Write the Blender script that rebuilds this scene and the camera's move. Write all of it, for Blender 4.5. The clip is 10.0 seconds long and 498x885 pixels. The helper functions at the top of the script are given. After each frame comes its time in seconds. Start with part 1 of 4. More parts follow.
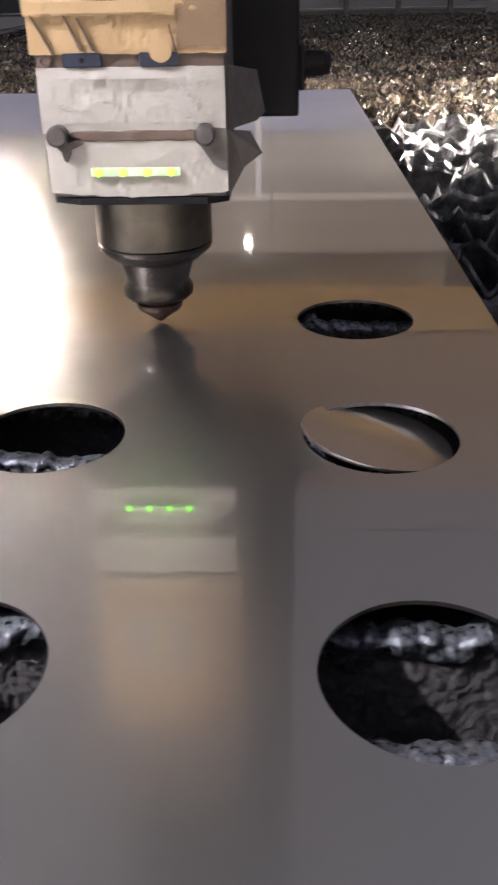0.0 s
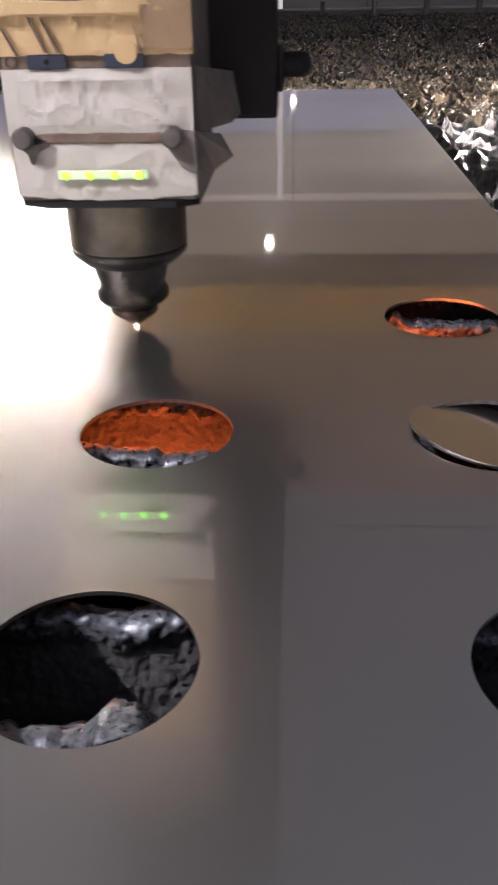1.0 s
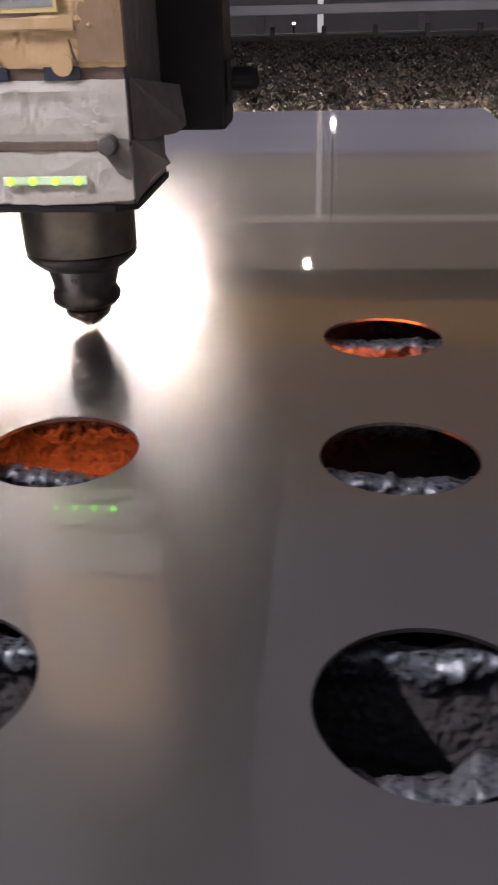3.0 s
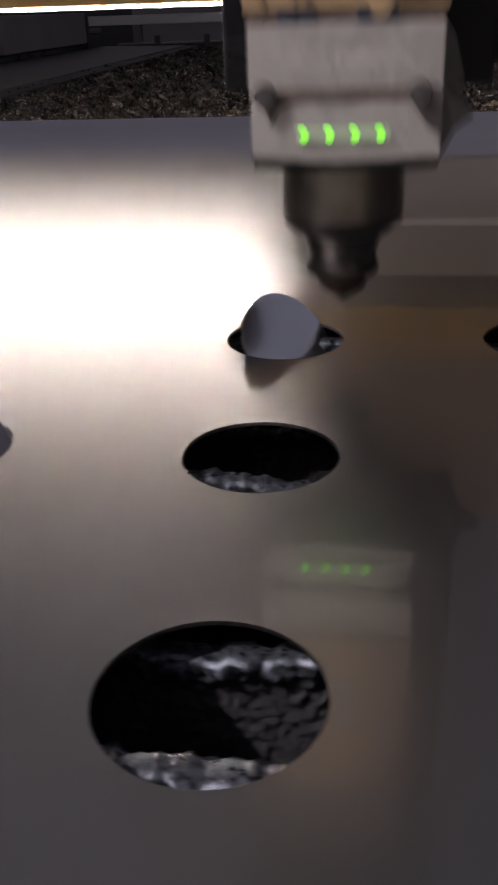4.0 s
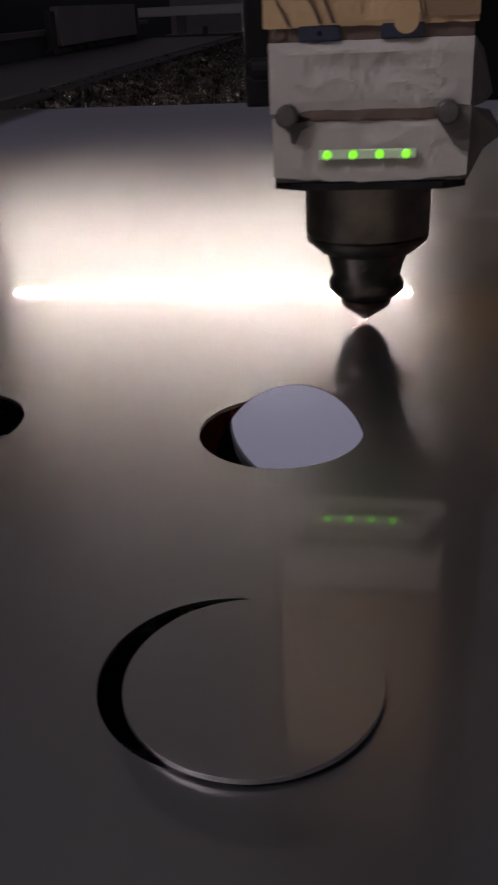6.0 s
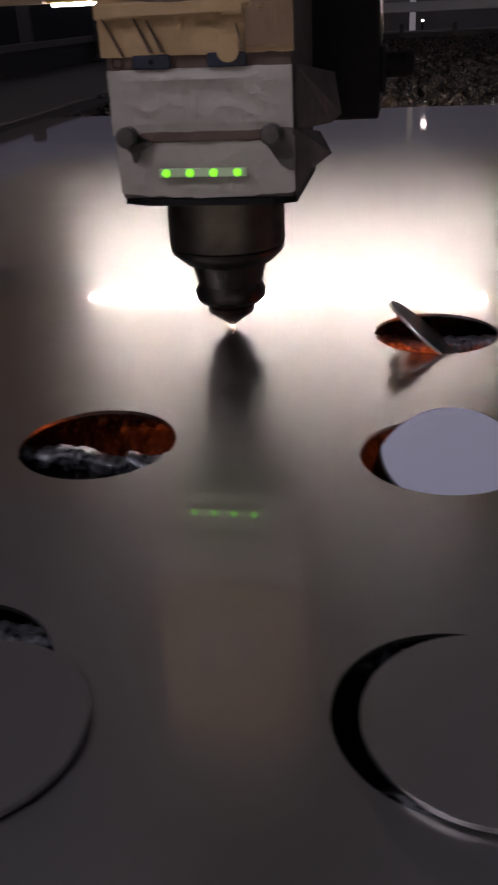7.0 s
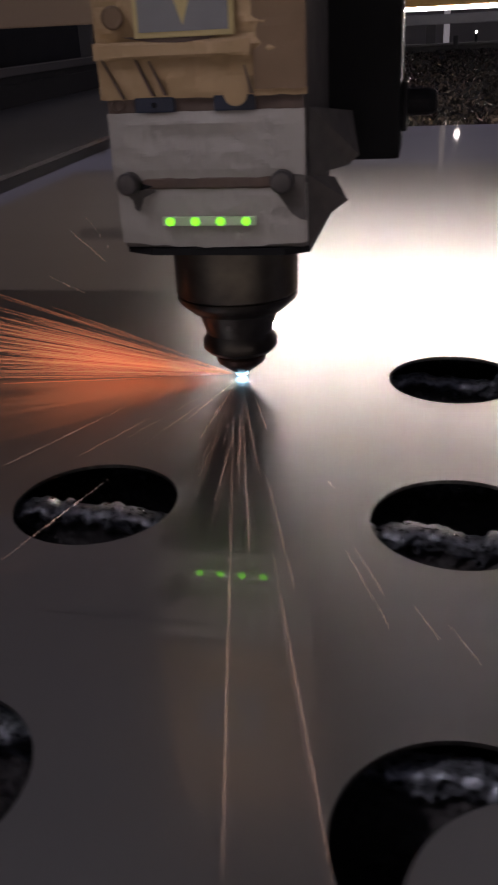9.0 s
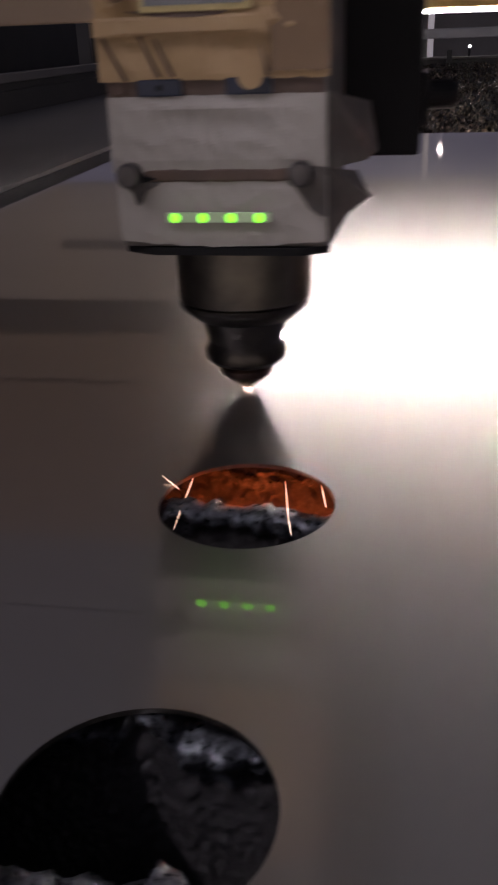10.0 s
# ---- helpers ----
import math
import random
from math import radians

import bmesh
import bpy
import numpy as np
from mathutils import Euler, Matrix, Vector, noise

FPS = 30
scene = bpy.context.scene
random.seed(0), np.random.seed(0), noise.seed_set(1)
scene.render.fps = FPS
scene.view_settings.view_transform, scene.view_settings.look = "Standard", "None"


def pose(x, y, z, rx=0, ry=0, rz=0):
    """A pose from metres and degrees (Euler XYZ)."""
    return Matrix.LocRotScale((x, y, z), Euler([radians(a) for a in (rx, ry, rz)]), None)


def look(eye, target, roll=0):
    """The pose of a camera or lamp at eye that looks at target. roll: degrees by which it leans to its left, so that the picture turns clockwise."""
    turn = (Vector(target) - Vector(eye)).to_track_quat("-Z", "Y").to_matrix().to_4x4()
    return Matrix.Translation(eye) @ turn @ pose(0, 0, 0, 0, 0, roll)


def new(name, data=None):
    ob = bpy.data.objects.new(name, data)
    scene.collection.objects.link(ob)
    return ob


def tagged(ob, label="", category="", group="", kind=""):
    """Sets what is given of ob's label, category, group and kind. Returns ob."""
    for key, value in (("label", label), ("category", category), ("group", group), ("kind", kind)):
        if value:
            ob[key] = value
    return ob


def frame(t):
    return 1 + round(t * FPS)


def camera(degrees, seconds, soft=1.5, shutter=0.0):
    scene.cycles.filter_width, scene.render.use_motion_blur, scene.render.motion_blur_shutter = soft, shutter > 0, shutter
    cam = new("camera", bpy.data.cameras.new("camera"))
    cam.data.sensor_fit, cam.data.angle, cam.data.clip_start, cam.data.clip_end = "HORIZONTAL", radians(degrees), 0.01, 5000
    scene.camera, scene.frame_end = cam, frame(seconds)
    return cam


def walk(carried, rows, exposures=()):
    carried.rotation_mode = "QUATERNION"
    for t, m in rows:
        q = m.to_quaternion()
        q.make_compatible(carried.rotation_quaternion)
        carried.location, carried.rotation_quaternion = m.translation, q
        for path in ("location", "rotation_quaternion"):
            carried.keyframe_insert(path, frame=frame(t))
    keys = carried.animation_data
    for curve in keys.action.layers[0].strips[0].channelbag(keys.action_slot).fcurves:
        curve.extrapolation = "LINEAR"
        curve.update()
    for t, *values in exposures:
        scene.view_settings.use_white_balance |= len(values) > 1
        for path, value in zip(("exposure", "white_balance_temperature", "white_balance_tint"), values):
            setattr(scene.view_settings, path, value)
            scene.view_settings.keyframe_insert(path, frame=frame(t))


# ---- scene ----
# ---------------------------------------------------------------- camera and its walk
cam = camera(31.28, 10.0, soft=2.2, shutter=0.6)
PATH = [  # seconds, x, y, z, yaw, pitch, roll
    (0.0, -0.0399, -0.3207, 0.1586, 2.14, -27.70, -1.01),
    (0.5, -0.0579, -0.3218, 0.1576, 2.88, -27.73, -0.95),
    (1.0, -0.0756, -0.3229, 0.1581, 3.40, -27.67, -1.17),
    (1.5, -0.0879, -0.3214, 0.1580, 3.93, -27.51, -1.35),
    (2.0, -0.1003, -0.3175, 0.1566, 4.35, -26.76, -1.96),
    (2.2, -0.1129, -0.3159, 0.1580, 4.33, -26.89, -1.64),
    (3.3, -0.1770, -0.3140, 0.1535, 6.30, -26.14, -1.59),
    (3.5, -0.1926, -0.3153, 0.1541, 6.67, -26.10, -1.62),
    (4.0, -0.2276, -0.3149, 0.1539, 7.01, -26.05, -1.92),
    (4.5, -0.2688, -0.3148, 0.1500, 7.46, -26.09, -2.27),
    (5.0, -0.2989, -0.3106, 0.1436, 7.79, -26.13, -2.55),
    (5.5, -0.3341, -0.3089, 0.1446, 8.31, -26.19, -2.56),
    (6.0, -0.3584, -0.3051, 0.1409, 8.61, -26.33, -2.61),
    (6.2, -0.3640, -0.3051, 0.1412, 8.87, -26.31, -2.63),
    (7.3, -0.4250, -0.3060, 0.1507, 11.19, -25.97, -2.97),
    (7.5, -0.4353, -0.3064, 0.1521, 11.50, -26.07, -3.14),
    (8.0, -0.4600, -0.2981, 0.1522, 12.08, -25.68, -3.39),
    (8.5, -0.4907, -0.2843, 0.1562, 12.32, -25.41, -3.61),
    (9.0, -0.5344, -0.2816, 0.1571, 12.17, -25.40, -2.95),
    (9.5, -0.5701, -0.2783, 0.1546, 10.47, -24.37, -1.21),
    (10.0, -0.5998, -0.2749, 0.1451, 10.72, -24.67, -2.13),
]
EXPOSURE = [(0.0, -0.05), (0.5, -0.22), (1.0, -0.35), (1.5, -0.5), (2.2, -0.7), (3.5, -1.05), (4.0, -1.85), (4.5, -1.9), (5.0, -2.05), (5.5, -2.3), (6.2, -2.7), (6.8, -2.5), (7.5, -2.45), (8.0, -2.4), (9.0, -2.15), (9.5, -1.75), (10.0, -1.7)]
walk(cam, [(t, pose(x, y, z, 90 + pitch, 0, yaw) @ pose(0, 0, 0, 0, 0, roll)) for t, x, y, z, yaw, pitch, roll in PATH],
     [(t, stops, 6330, 14.5 + 1.4 * min(t, 6.0)) for t, stops in EXPOSURE])

# ---------------------------------------------------------------- world
world = bpy.data.worlds.new("world")
scene.world = world
world.use_nodes = True
world.node_tree.nodes["Background"].inputs[0].default_value = (0.05, 0.055, 0.07, 1)
world.node_tree.nodes["Background"].inputs[1].default_value = 0.3

# ---------------------------------------------------------------- plan
PITCH, R_HOLE, THICK = 0.1302, 0.030, 0.0015
ROW = {1: -0.1457, 2: -0.0129, 3: 0.1197}
X_EDGE, Y_EDGE, X_LEFT, Y_NEAR = 0.0708, 1.16, -0.99, -0.50
HEAD_Y, R_CUT = 0.1158, 0.0293
STARTS = {1: 0.27, 2: 2.465, 3: 4.716, 4: 6.925, 5: 9.154}      # the beam begins to cut each circle
LIFTS = {1: 1.575, 2: 3.775, 3: 6.025, 4: 8.235}                  # the head begins to lift
RATE = 275.0                                                    # degrees per second round a circle


def column(c):
    return -PITCH * c


# ---------------------------------------------------------------- materials
def material(name, colour, rough=0.5, metal=0.0, spots=None, scale=20.0, amount=0.5, bump=0.0, bump_scale=200.0, rough_var=0.0,
             glow=None, strength=0.0, detail=6.0, stretch=(1, 1, 1), random_value=0.0):
    """A surface with a stain colour at one scale and grain and relief at a finer one."""
    m = bpy.data.materials.new(name)
    m.use_nodes = True
    nt = m.node_tree
    b = nt.nodes["Principled BSDF"]
    b.inputs["Roughness"].default_value = rough
    b.inputs["Metallic"].default_value = metal
    b.inputs["Base Color"].default_value = (*colour, 1)
    co = nt.nodes.new("ShaderNodeTexCoord")
    mp = nt.nodes.new("ShaderNodeMapping")
    mp.inputs["Scale"].default_value = stretch
    nt.links.new(co.outputs["Object"], mp.inputs["Vector"])
    if spots:
        n = nt.nodes.new("ShaderNodeTexNoise")
        n.inputs["Scale"].default_value, n.inputs["Detail"].default_value = scale, detail
        nt.links.new(mp.outputs[0], n.inputs["Vector"])
        r = nt.nodes.new("ShaderNodeValToRGB")
        r.color_ramp.elements[0].position, r.color_ramp.elements[1].position = 0.5 - 0.25 * amount, 0.5 + 0.25 * amount
        r.color_ramp.elements[0].color, r.color_ramp.elements[1].color = (*colour, 1), (*spots, 1)
        nt.links.new(n.outputs["Fac"], r.inputs["Fac"])
        out = r.outputs[0]
        if random_value:
            info = nt.nodes.new("ShaderNodeObjectInfo")
            hsv = nt.nodes.new("ShaderNodeHueSaturation")
            mm = nt.nodes.new("ShaderNodeMapRange")
            mm.inputs["To Min"].default_value, mm.inputs["To Max"].default_value = 1 - random_value, 1 + random_value
            nt.links.new(info.outputs["Random"], mm.inputs["Value"])
            nt.links.new(mm.outputs[0], hsv.inputs["Value"])
            nt.links.new(out, hsv.inputs["Color"])
            out = hsv.outputs[0]
        nt.links.new(out, b.inputs["Base Color"])
        if rough_var:
            mr = nt.nodes.new("ShaderNodeMapRange")
            mr.inputs["To Min"].default_value, mr.inputs["To Max"].default_value = max(0.02, rough - rough_var), rough + rough_var
            nt.links.new(n.outputs["Fac"], mr.inputs["Value"])
            nt.links.new(mr.outputs[0], b.inputs["Roughness"])
    if bump:
        n2 = nt.nodes.new("ShaderNodeTexNoise")
        n2.inputs["Scale"].default_value, n2.inputs["Detail"].default_value = bump_scale, 5
        nt.links.new(mp.outputs[0], n2.inputs["Vector"])
        bp = nt.nodes.new("ShaderNodeBump")
        bp.inputs["Strength"].default_value = bump
        bp.inputs["Distance"].default_value = 0.3 / bump_scale
        nt.links.new(n2.outputs["Fac"], bp.inputs["Height"])
        nt.links.new(bp.outputs[0], b.inputs["Normal"])
    if glow:
        b.inputs["Emission Color"].default_value = (*glow, 1)
        b.inputs["Emission Strength"].default_value = strength
    return m


def hazy_steel(name, sharp, broad, share, even=False):
    """Rolled steel: a clear mirror image under a broad haze from the fine rolling marks."""
    m = material(name, (0.55, 0.525, 0.50), broad, 1.0, (0.62, 0.595, 0.57), 7.0, 1.6, 0.02, 700.0, 0.03, stretch=(0.3, 1, 1))
    nt = m.node_tree
    b = nt.nodes["Principled BSDF"]
    g = nt.nodes.new("ShaderNodeBsdfGlossy")
    g.inputs["Roughness"].default_value = sharp
    g.inputs["Color"].default_value = (0.58, 0.55, 0.52, 1)
    mix = nt.nodes.new("ShaderNodeMixShader")
    lw = nt.nodes.new("ShaderNodeLayerWeight")
    lw.inputs["Blend"].default_value = 0.5
    gain = nt.nodes.new("ShaderNodeMath")
    gain.operation = "MULTIPLY"
    gain.inputs[1].default_value = share
    nt.links.new(lw.outputs["Facing"], gain.inputs[0])
    if even:
        mix.inputs[0].default_value = share
    else:
        nt.links.new(gain.outputs[0], mix.inputs[0])
    haze = nt.nodes.new("ShaderNodeBsdfGlossy")
    haze.distribution = "GGX"
    haze.inputs["Roughness"].default_value = broad
    for socket in ("Base Color", "Normal"):
        for link in b.inputs[socket].links:
            nt.links.new(link.from_socket, haze.inputs["Color" if socket == "Base Color" else "Normal"])
    nt.nodes.remove(b)
    nt.links.new(haze.outputs[0], mix.inputs[1])
    nt.links.new(g.outputs[0], mix.inputs[2])
    nt.links.new(mix.outputs[0], nt.nodes["Material Output"].inputs["Surface"])
    return m


STEEL = hazy_steel("bright_sheet_steel", 0.035, 0.305, 0.70)
DISC = hazy_steel("cut_blank_steel", 0.05, 0.12, 0.90, True)
CUT_EDGE = material("bright_cut_edge", (0.42, 0.40, 0.38), 0.32, 1.0, (0.22, 0.20, 0.19), 300.0, 1.0, 0.3, 900.0, 0.08)
NOZZLE = material("dull_nozzle_steel", (0.20, 0.17, 0.13), 0.36, 1.0, (0.09, 0.08, 0.07), 90.0, 1.2, 0.05, 500.0, 0.08)
NOZZLE_DARK = material("burnt_nozzle_steel", (0.07, 0.06, 0.05), 0.38, 1.0, (0.03, 0.026, 0.024), 120.0, 1.0, 0.1, 600.0, 0.1)
COPPER = material("sooty_copper", (0.10, 0.06, 0.045), 0.42, 1.0, (0.03, 0.022, 0.02), 200.0, 1.0, 0.1, 700.0, 0.1)
TAPE = material("crumpled_masking_tape", (0.35, 0.31, 0.265), 0.62, 0, (0.32, 0.285, 0.245), 60.0, 1.6, 0.22, 90.0, 0.08)
TAPE_EDGE = material("dark_tape", (0.115, 0.095, 0.078), 0.75, 0, (0.06, 0.05, 0.043), 80.0, 1.0, 0.4, 120.0)
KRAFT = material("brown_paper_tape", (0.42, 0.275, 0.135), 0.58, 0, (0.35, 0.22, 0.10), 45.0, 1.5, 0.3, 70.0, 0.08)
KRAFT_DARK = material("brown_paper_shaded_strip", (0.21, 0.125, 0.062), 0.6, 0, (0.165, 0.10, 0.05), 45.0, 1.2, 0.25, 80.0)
BROWN_BAND = material("scorched_band_and_crease_shade", (0.12, 0.072, 0.048), 0.6, 0, (0.06, 0.038, 0.028), 70.0, 1.2, 0.3, 200.0)
BLUE = material("dark_blue_plastic", (0.006, 0.011, 0.026), 0.35, 0, (0.008, 0.012, 0.03), 80.0, 1.0)
BLACK = material("black_anodised_metal", (0.0045, 0.004, 0.004), 0.55, 0.0, (0.009, 0.008, 0.008), 30.0, 1.0, 0.08, 300.0)
BLACK.node_tree.nodes["Principled BSDF"].inputs["Specular IOR Level"].default_value = 0.15
BOLT = material("grey_bolt_steel", (0.12, 0.105, 0.098), 0.45, 0.8, (0.08, 0.07, 0.065), 200.0, 1.0, 0.15, 500.0)
SIGN_GREY = material("grey_print", (0.21, 0.20, 0.19), 0.5, 0, (0.18, 0.17, 0.165), 60.0, 1.0)
SIGN_YELLOW = material("pale_yellow_print", (0.55, 0.42, 0.18), 0.5, 0, (0.5, 0.38, 0.16), 60.0, 1.0)
SLAG = material("crusted_slag", (0.010, 0.0095, 0.010), 0.40, 0.4, (0.055, 0.052, 0.055), 110.0, 0.6, 1.0, 420.0, 0.12, detail=8.0, random_value=0.2)
SLAG_FAR = material("rusty_slag", (0.007, 0.0065, 0.006), 0.26, 0.5, (0.050, 0.037, 0.026), 110.0, 0.45, 1.0, 260.0, 0.14, detail=9.0, random_value=0.35)
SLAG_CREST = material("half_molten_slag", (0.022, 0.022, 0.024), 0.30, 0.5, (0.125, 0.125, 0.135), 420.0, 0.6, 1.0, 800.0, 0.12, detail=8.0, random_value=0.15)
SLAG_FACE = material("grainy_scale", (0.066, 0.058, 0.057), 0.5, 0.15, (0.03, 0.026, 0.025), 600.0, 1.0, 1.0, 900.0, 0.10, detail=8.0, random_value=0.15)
PIT = material("sooty_pit_steel", (0.035, 0.03, 0.028), 0.6, 0.3, (0.07, 0.05, 0.04), 15.0, 1.0, 0.5, 60.0)
FRAME_GREY = material("grey_machine_paint", (0.082, 0.076, 0.075), 0.5, 0, (0.058, 0.053, 0.052), 6.0, 1.2, 0.05, 120.0)
FRAME_LIGHT = material("pale_grey_machine_paint", (0.42, 0.41, 0.41), 0.4, 0, (0.34, 0.33, 0.33), 5.0, 1.2, 0.05, 120.0)
FRAME_LIGHT_DIM = material("worn_grey_machine_paint", (0.15, 0.14, 0.14), 0.5, 0, (0.11, 0.10, 0.10), 6.0, 1.2, 0.05, 120.0)
FRAME_DARK = material("dark_machine_paint", (0.010, 0.009, 0.009), 0.6, 0, (0.018, 0.016, 0.015), 8.0, 1.0, 0.1, 90.0)
BEAM_GOLD = material("ochre_machine_paint", (0.62, 0.37, 0.10), 0.45, 0, (0.52, 0.31, 0.085), 5.0, 1.2, 0.06, 100.0)
BEAM_TAN = material("tan_machine_paint", (0.36, 0.245, 0.155), 0.5, 0, (0.30, 0.20, 0.125), 5.0, 1.2, 0.06, 100.0)
BROWN_PLATE = material("dull_brown_paint", (0.42, 0.29, 0.18), 0.5, 0, (0.34, 0.235, 0.15), 5.0, 1.2, 0.06, 100.0)
WALL = material("hall_wall_paint", (0.30, 0.285, 0.28), 0.85, 0, (0.24, 0.225, 0.22), 1.5, 1.0, 0.1, 20.0)
FLOOR = material("hall_concrete", (0.16, 0.15, 0.145), 0.75, 0, (0.11, 0.10, 0.10), 2.0, 1.0, 0.2, 30.0)
LED_GREEN = material("green_led", (0.1, 0.5, 0.02), 0.3, glow=(0.20, 1.0, 0.02), strength=7.0)
LED_GLASS = material("pale_green_lit_strip", (0.55, 0.60, 0.42), 0.4, 0, (0.5, 0.56, 0.38), 90.0, 1.0, glow=(0.35, 0.8, 0.05), strength=0.12)
LED_WHITE = material("white_led_strip", (0.9, 0.88, 0.8), 0.3, glow=(1.0, 0.93, 0.84), strength=820.0)
LED_WORK = material("white_work_strip", (0.9, 0.88, 0.8), 0.3, glow=(1.0, 0.93, 0.82), strength=2200.0)
SKY_PANEL = material("bright_roof_light", (0.8, 0.8, 0.85), 0.5, glow=(0.66, 0.72, 1.0), strength=1.95)
SKY_SOFT = material("soft_blue_panel", (0.8, 0.8, 0.85), 0.5, glow=(0.66, 0.74, 1.0), strength=0.55)
SHEET_FILL = material("sheet_fill_glow", (0.6, 0.6, 0.65), 0.5, glow=(0.92, 0.94, 1.0), strength=0.085)
HEAD_FILL = material("head_fill_glow", (0.8, 0.8, 0.8), 0.5, glow=(1.0, 0.93, 0.84), strength=5.0)
# Glow of the unseen bands added on the hall walls.
FAR_LAVENDER = material("lavender_band_glow", (0.5, 0.5, 0.6), 0.5, glow=(0.55, 0.58, 0.85), strength=0.5)
FAR_WARM = material("warm_band_glow", (0.5, 0.45, 0.4), 0.5, glow=(0.62, 0.52, 0.42), strength=0.40)
FAR_GLOW = material("upper_warm_band_glow", (0.5, 0.45, 0.4), 0.5, glow=(0.66, 0.53, 0.41), strength=0.36)
FAR_LINE = material("far_light_line", (0.6, 0.55, 0.5), 0.5, glow=(0.8, 0.7, 0.6), strength=0.8)
FAR_POST_GLOW = material("lit_post_glow", (0.6, 0.6, 0.6), 0.5, glow=(0.8, 0.75, 0.75), strength=0.9)
SPOT = material("work_lamp_glow", (0.9, 0.9, 0.9), 0.3, glow=(0.93, 0.95, 1.0), strength=30000.0)
LAMP = material("hall_lamp_glow", (0.9, 0.9, 0.9), 0.3, glow=(1.0, 0.95, 0.88), strength=60.0)
MELT = material("glowing_melt", (0.9, 0.5, 0.2), 0.4, glow=(1.0, 0.15, 0.028), strength=330.0)
MELT_SPRAY = material("glowing_spray", (0.9, 0.5, 0.2), 0.4, glow=(1.0, 0.17, 0.032), strength=40.0)
SPARK = material("spark_glow", (1, 0.6, 0.4), 0.4, glow=(1.0, 0.62, 0.45), strength=9.0)
SPARK_DIM = material("dim_spark_glow", (1, 0.4, 0.2), 0.4, glow=(1.0, 0.33, 0.13), strength=2.2)
KERF = material("hot_cut_line", (1, 0.7, 0.5), 0.4, glow=(1.0, 0.8, 0.6), strength=2.2)
SPARK_HOT = material("white_hot_spark", (1, 0.8, 0.6), 0.4, glow=(1.0, 0.62, 0.40), strength=9.0)
FLASH = material("piercing_flash", (0.7, 0.9, 1), 0.4, glow=(0.35, 0.75, 1.0), strength=40.0)
ARC = material("glowing_cut_point", (1, 0.8, 0.6), 0.4, glow=(1.0, 0.72, 0.5), strength=25.0)


# ---------------------------------------------------------------- mesh helpers
def mesh_from(name, bm, mat, smooth=False):
    me = bpy.data.meshes.new(name)
    bmesh.ops.recalc_face_normals(bm, faces=bm.faces)
    bm.to_mesh(me)
    bm.free()
    me.materials.append(mat)
    if smooth:
        for p in me.polygons:
            p.use_smooth = True
    return me


def thing(name, label, category, group="", kind=""):
    return tagged(new(name), label, category, group, kind)


def part(name, bm, mat, parent, label="", smooth=False):
    ob = new(name, mesh_from(name, bm, mat, smooth))
    ob.parent = parent
    if label:
        tagged(ob, label)
    return ob


def box(x0, x1, y0, y1, z0, z1, bevel=0.0, bm=None):
    own = bm is None
    bm = bm or bmesh.new()
    m = Matrix.LocRotScale(((x0 + x1) / 2, (y0 + y1) / 2, (z0 + z1) / 2), None, (x1 - x0, y1 - y0, z1 - z0))
    made = bmesh.ops.create_cube(bm, size=1, matrix=m)
    if bevel and own:
        bmesh.ops.bevel(bm, geom=bm.edges[:], offset=bevel, segments=2, affect="EDGES", profile=0.6)
    return bm


def lathe(profile, segments=48, bm=None, m=None):
    """A turned body from (radius, height) pairs, closed at both ends."""
    bm = bm or bmesh.new()
    m = m or Matrix()
    rings = []
    for r, z in profile:
        rings.append([bm.verts.new(m @ Vector((r * math.cos(2 * math.pi * k / segments), r * math.sin(2 * math.pi * k / segments), z)))
                      for k in range(segments)])
    for a, b in zip(rings, rings[1:]):
        for k in range(segments):
            bm.faces.new((a[k], a[(k + 1) % segments], b[(k + 1) % segments], b[k]))
    bm.faces.new(rings[0][::-1])
    bm.faces.new(rings[-1])
    return bm


def smooth_by_angle(ob, degrees=35):
    me = ob.data
    for p in me.polygons:
        p.use_smooth = True
    bm = bmesh.new()
    bm.from_mesh(me)
    for e in bm.edges:
        if len(e.link_faces) == 2 and e.calc_face_angle(0) > radians(degrees):
            e.smooth = False
    bm.to_mesh(me)
    bm.free()
    return ob


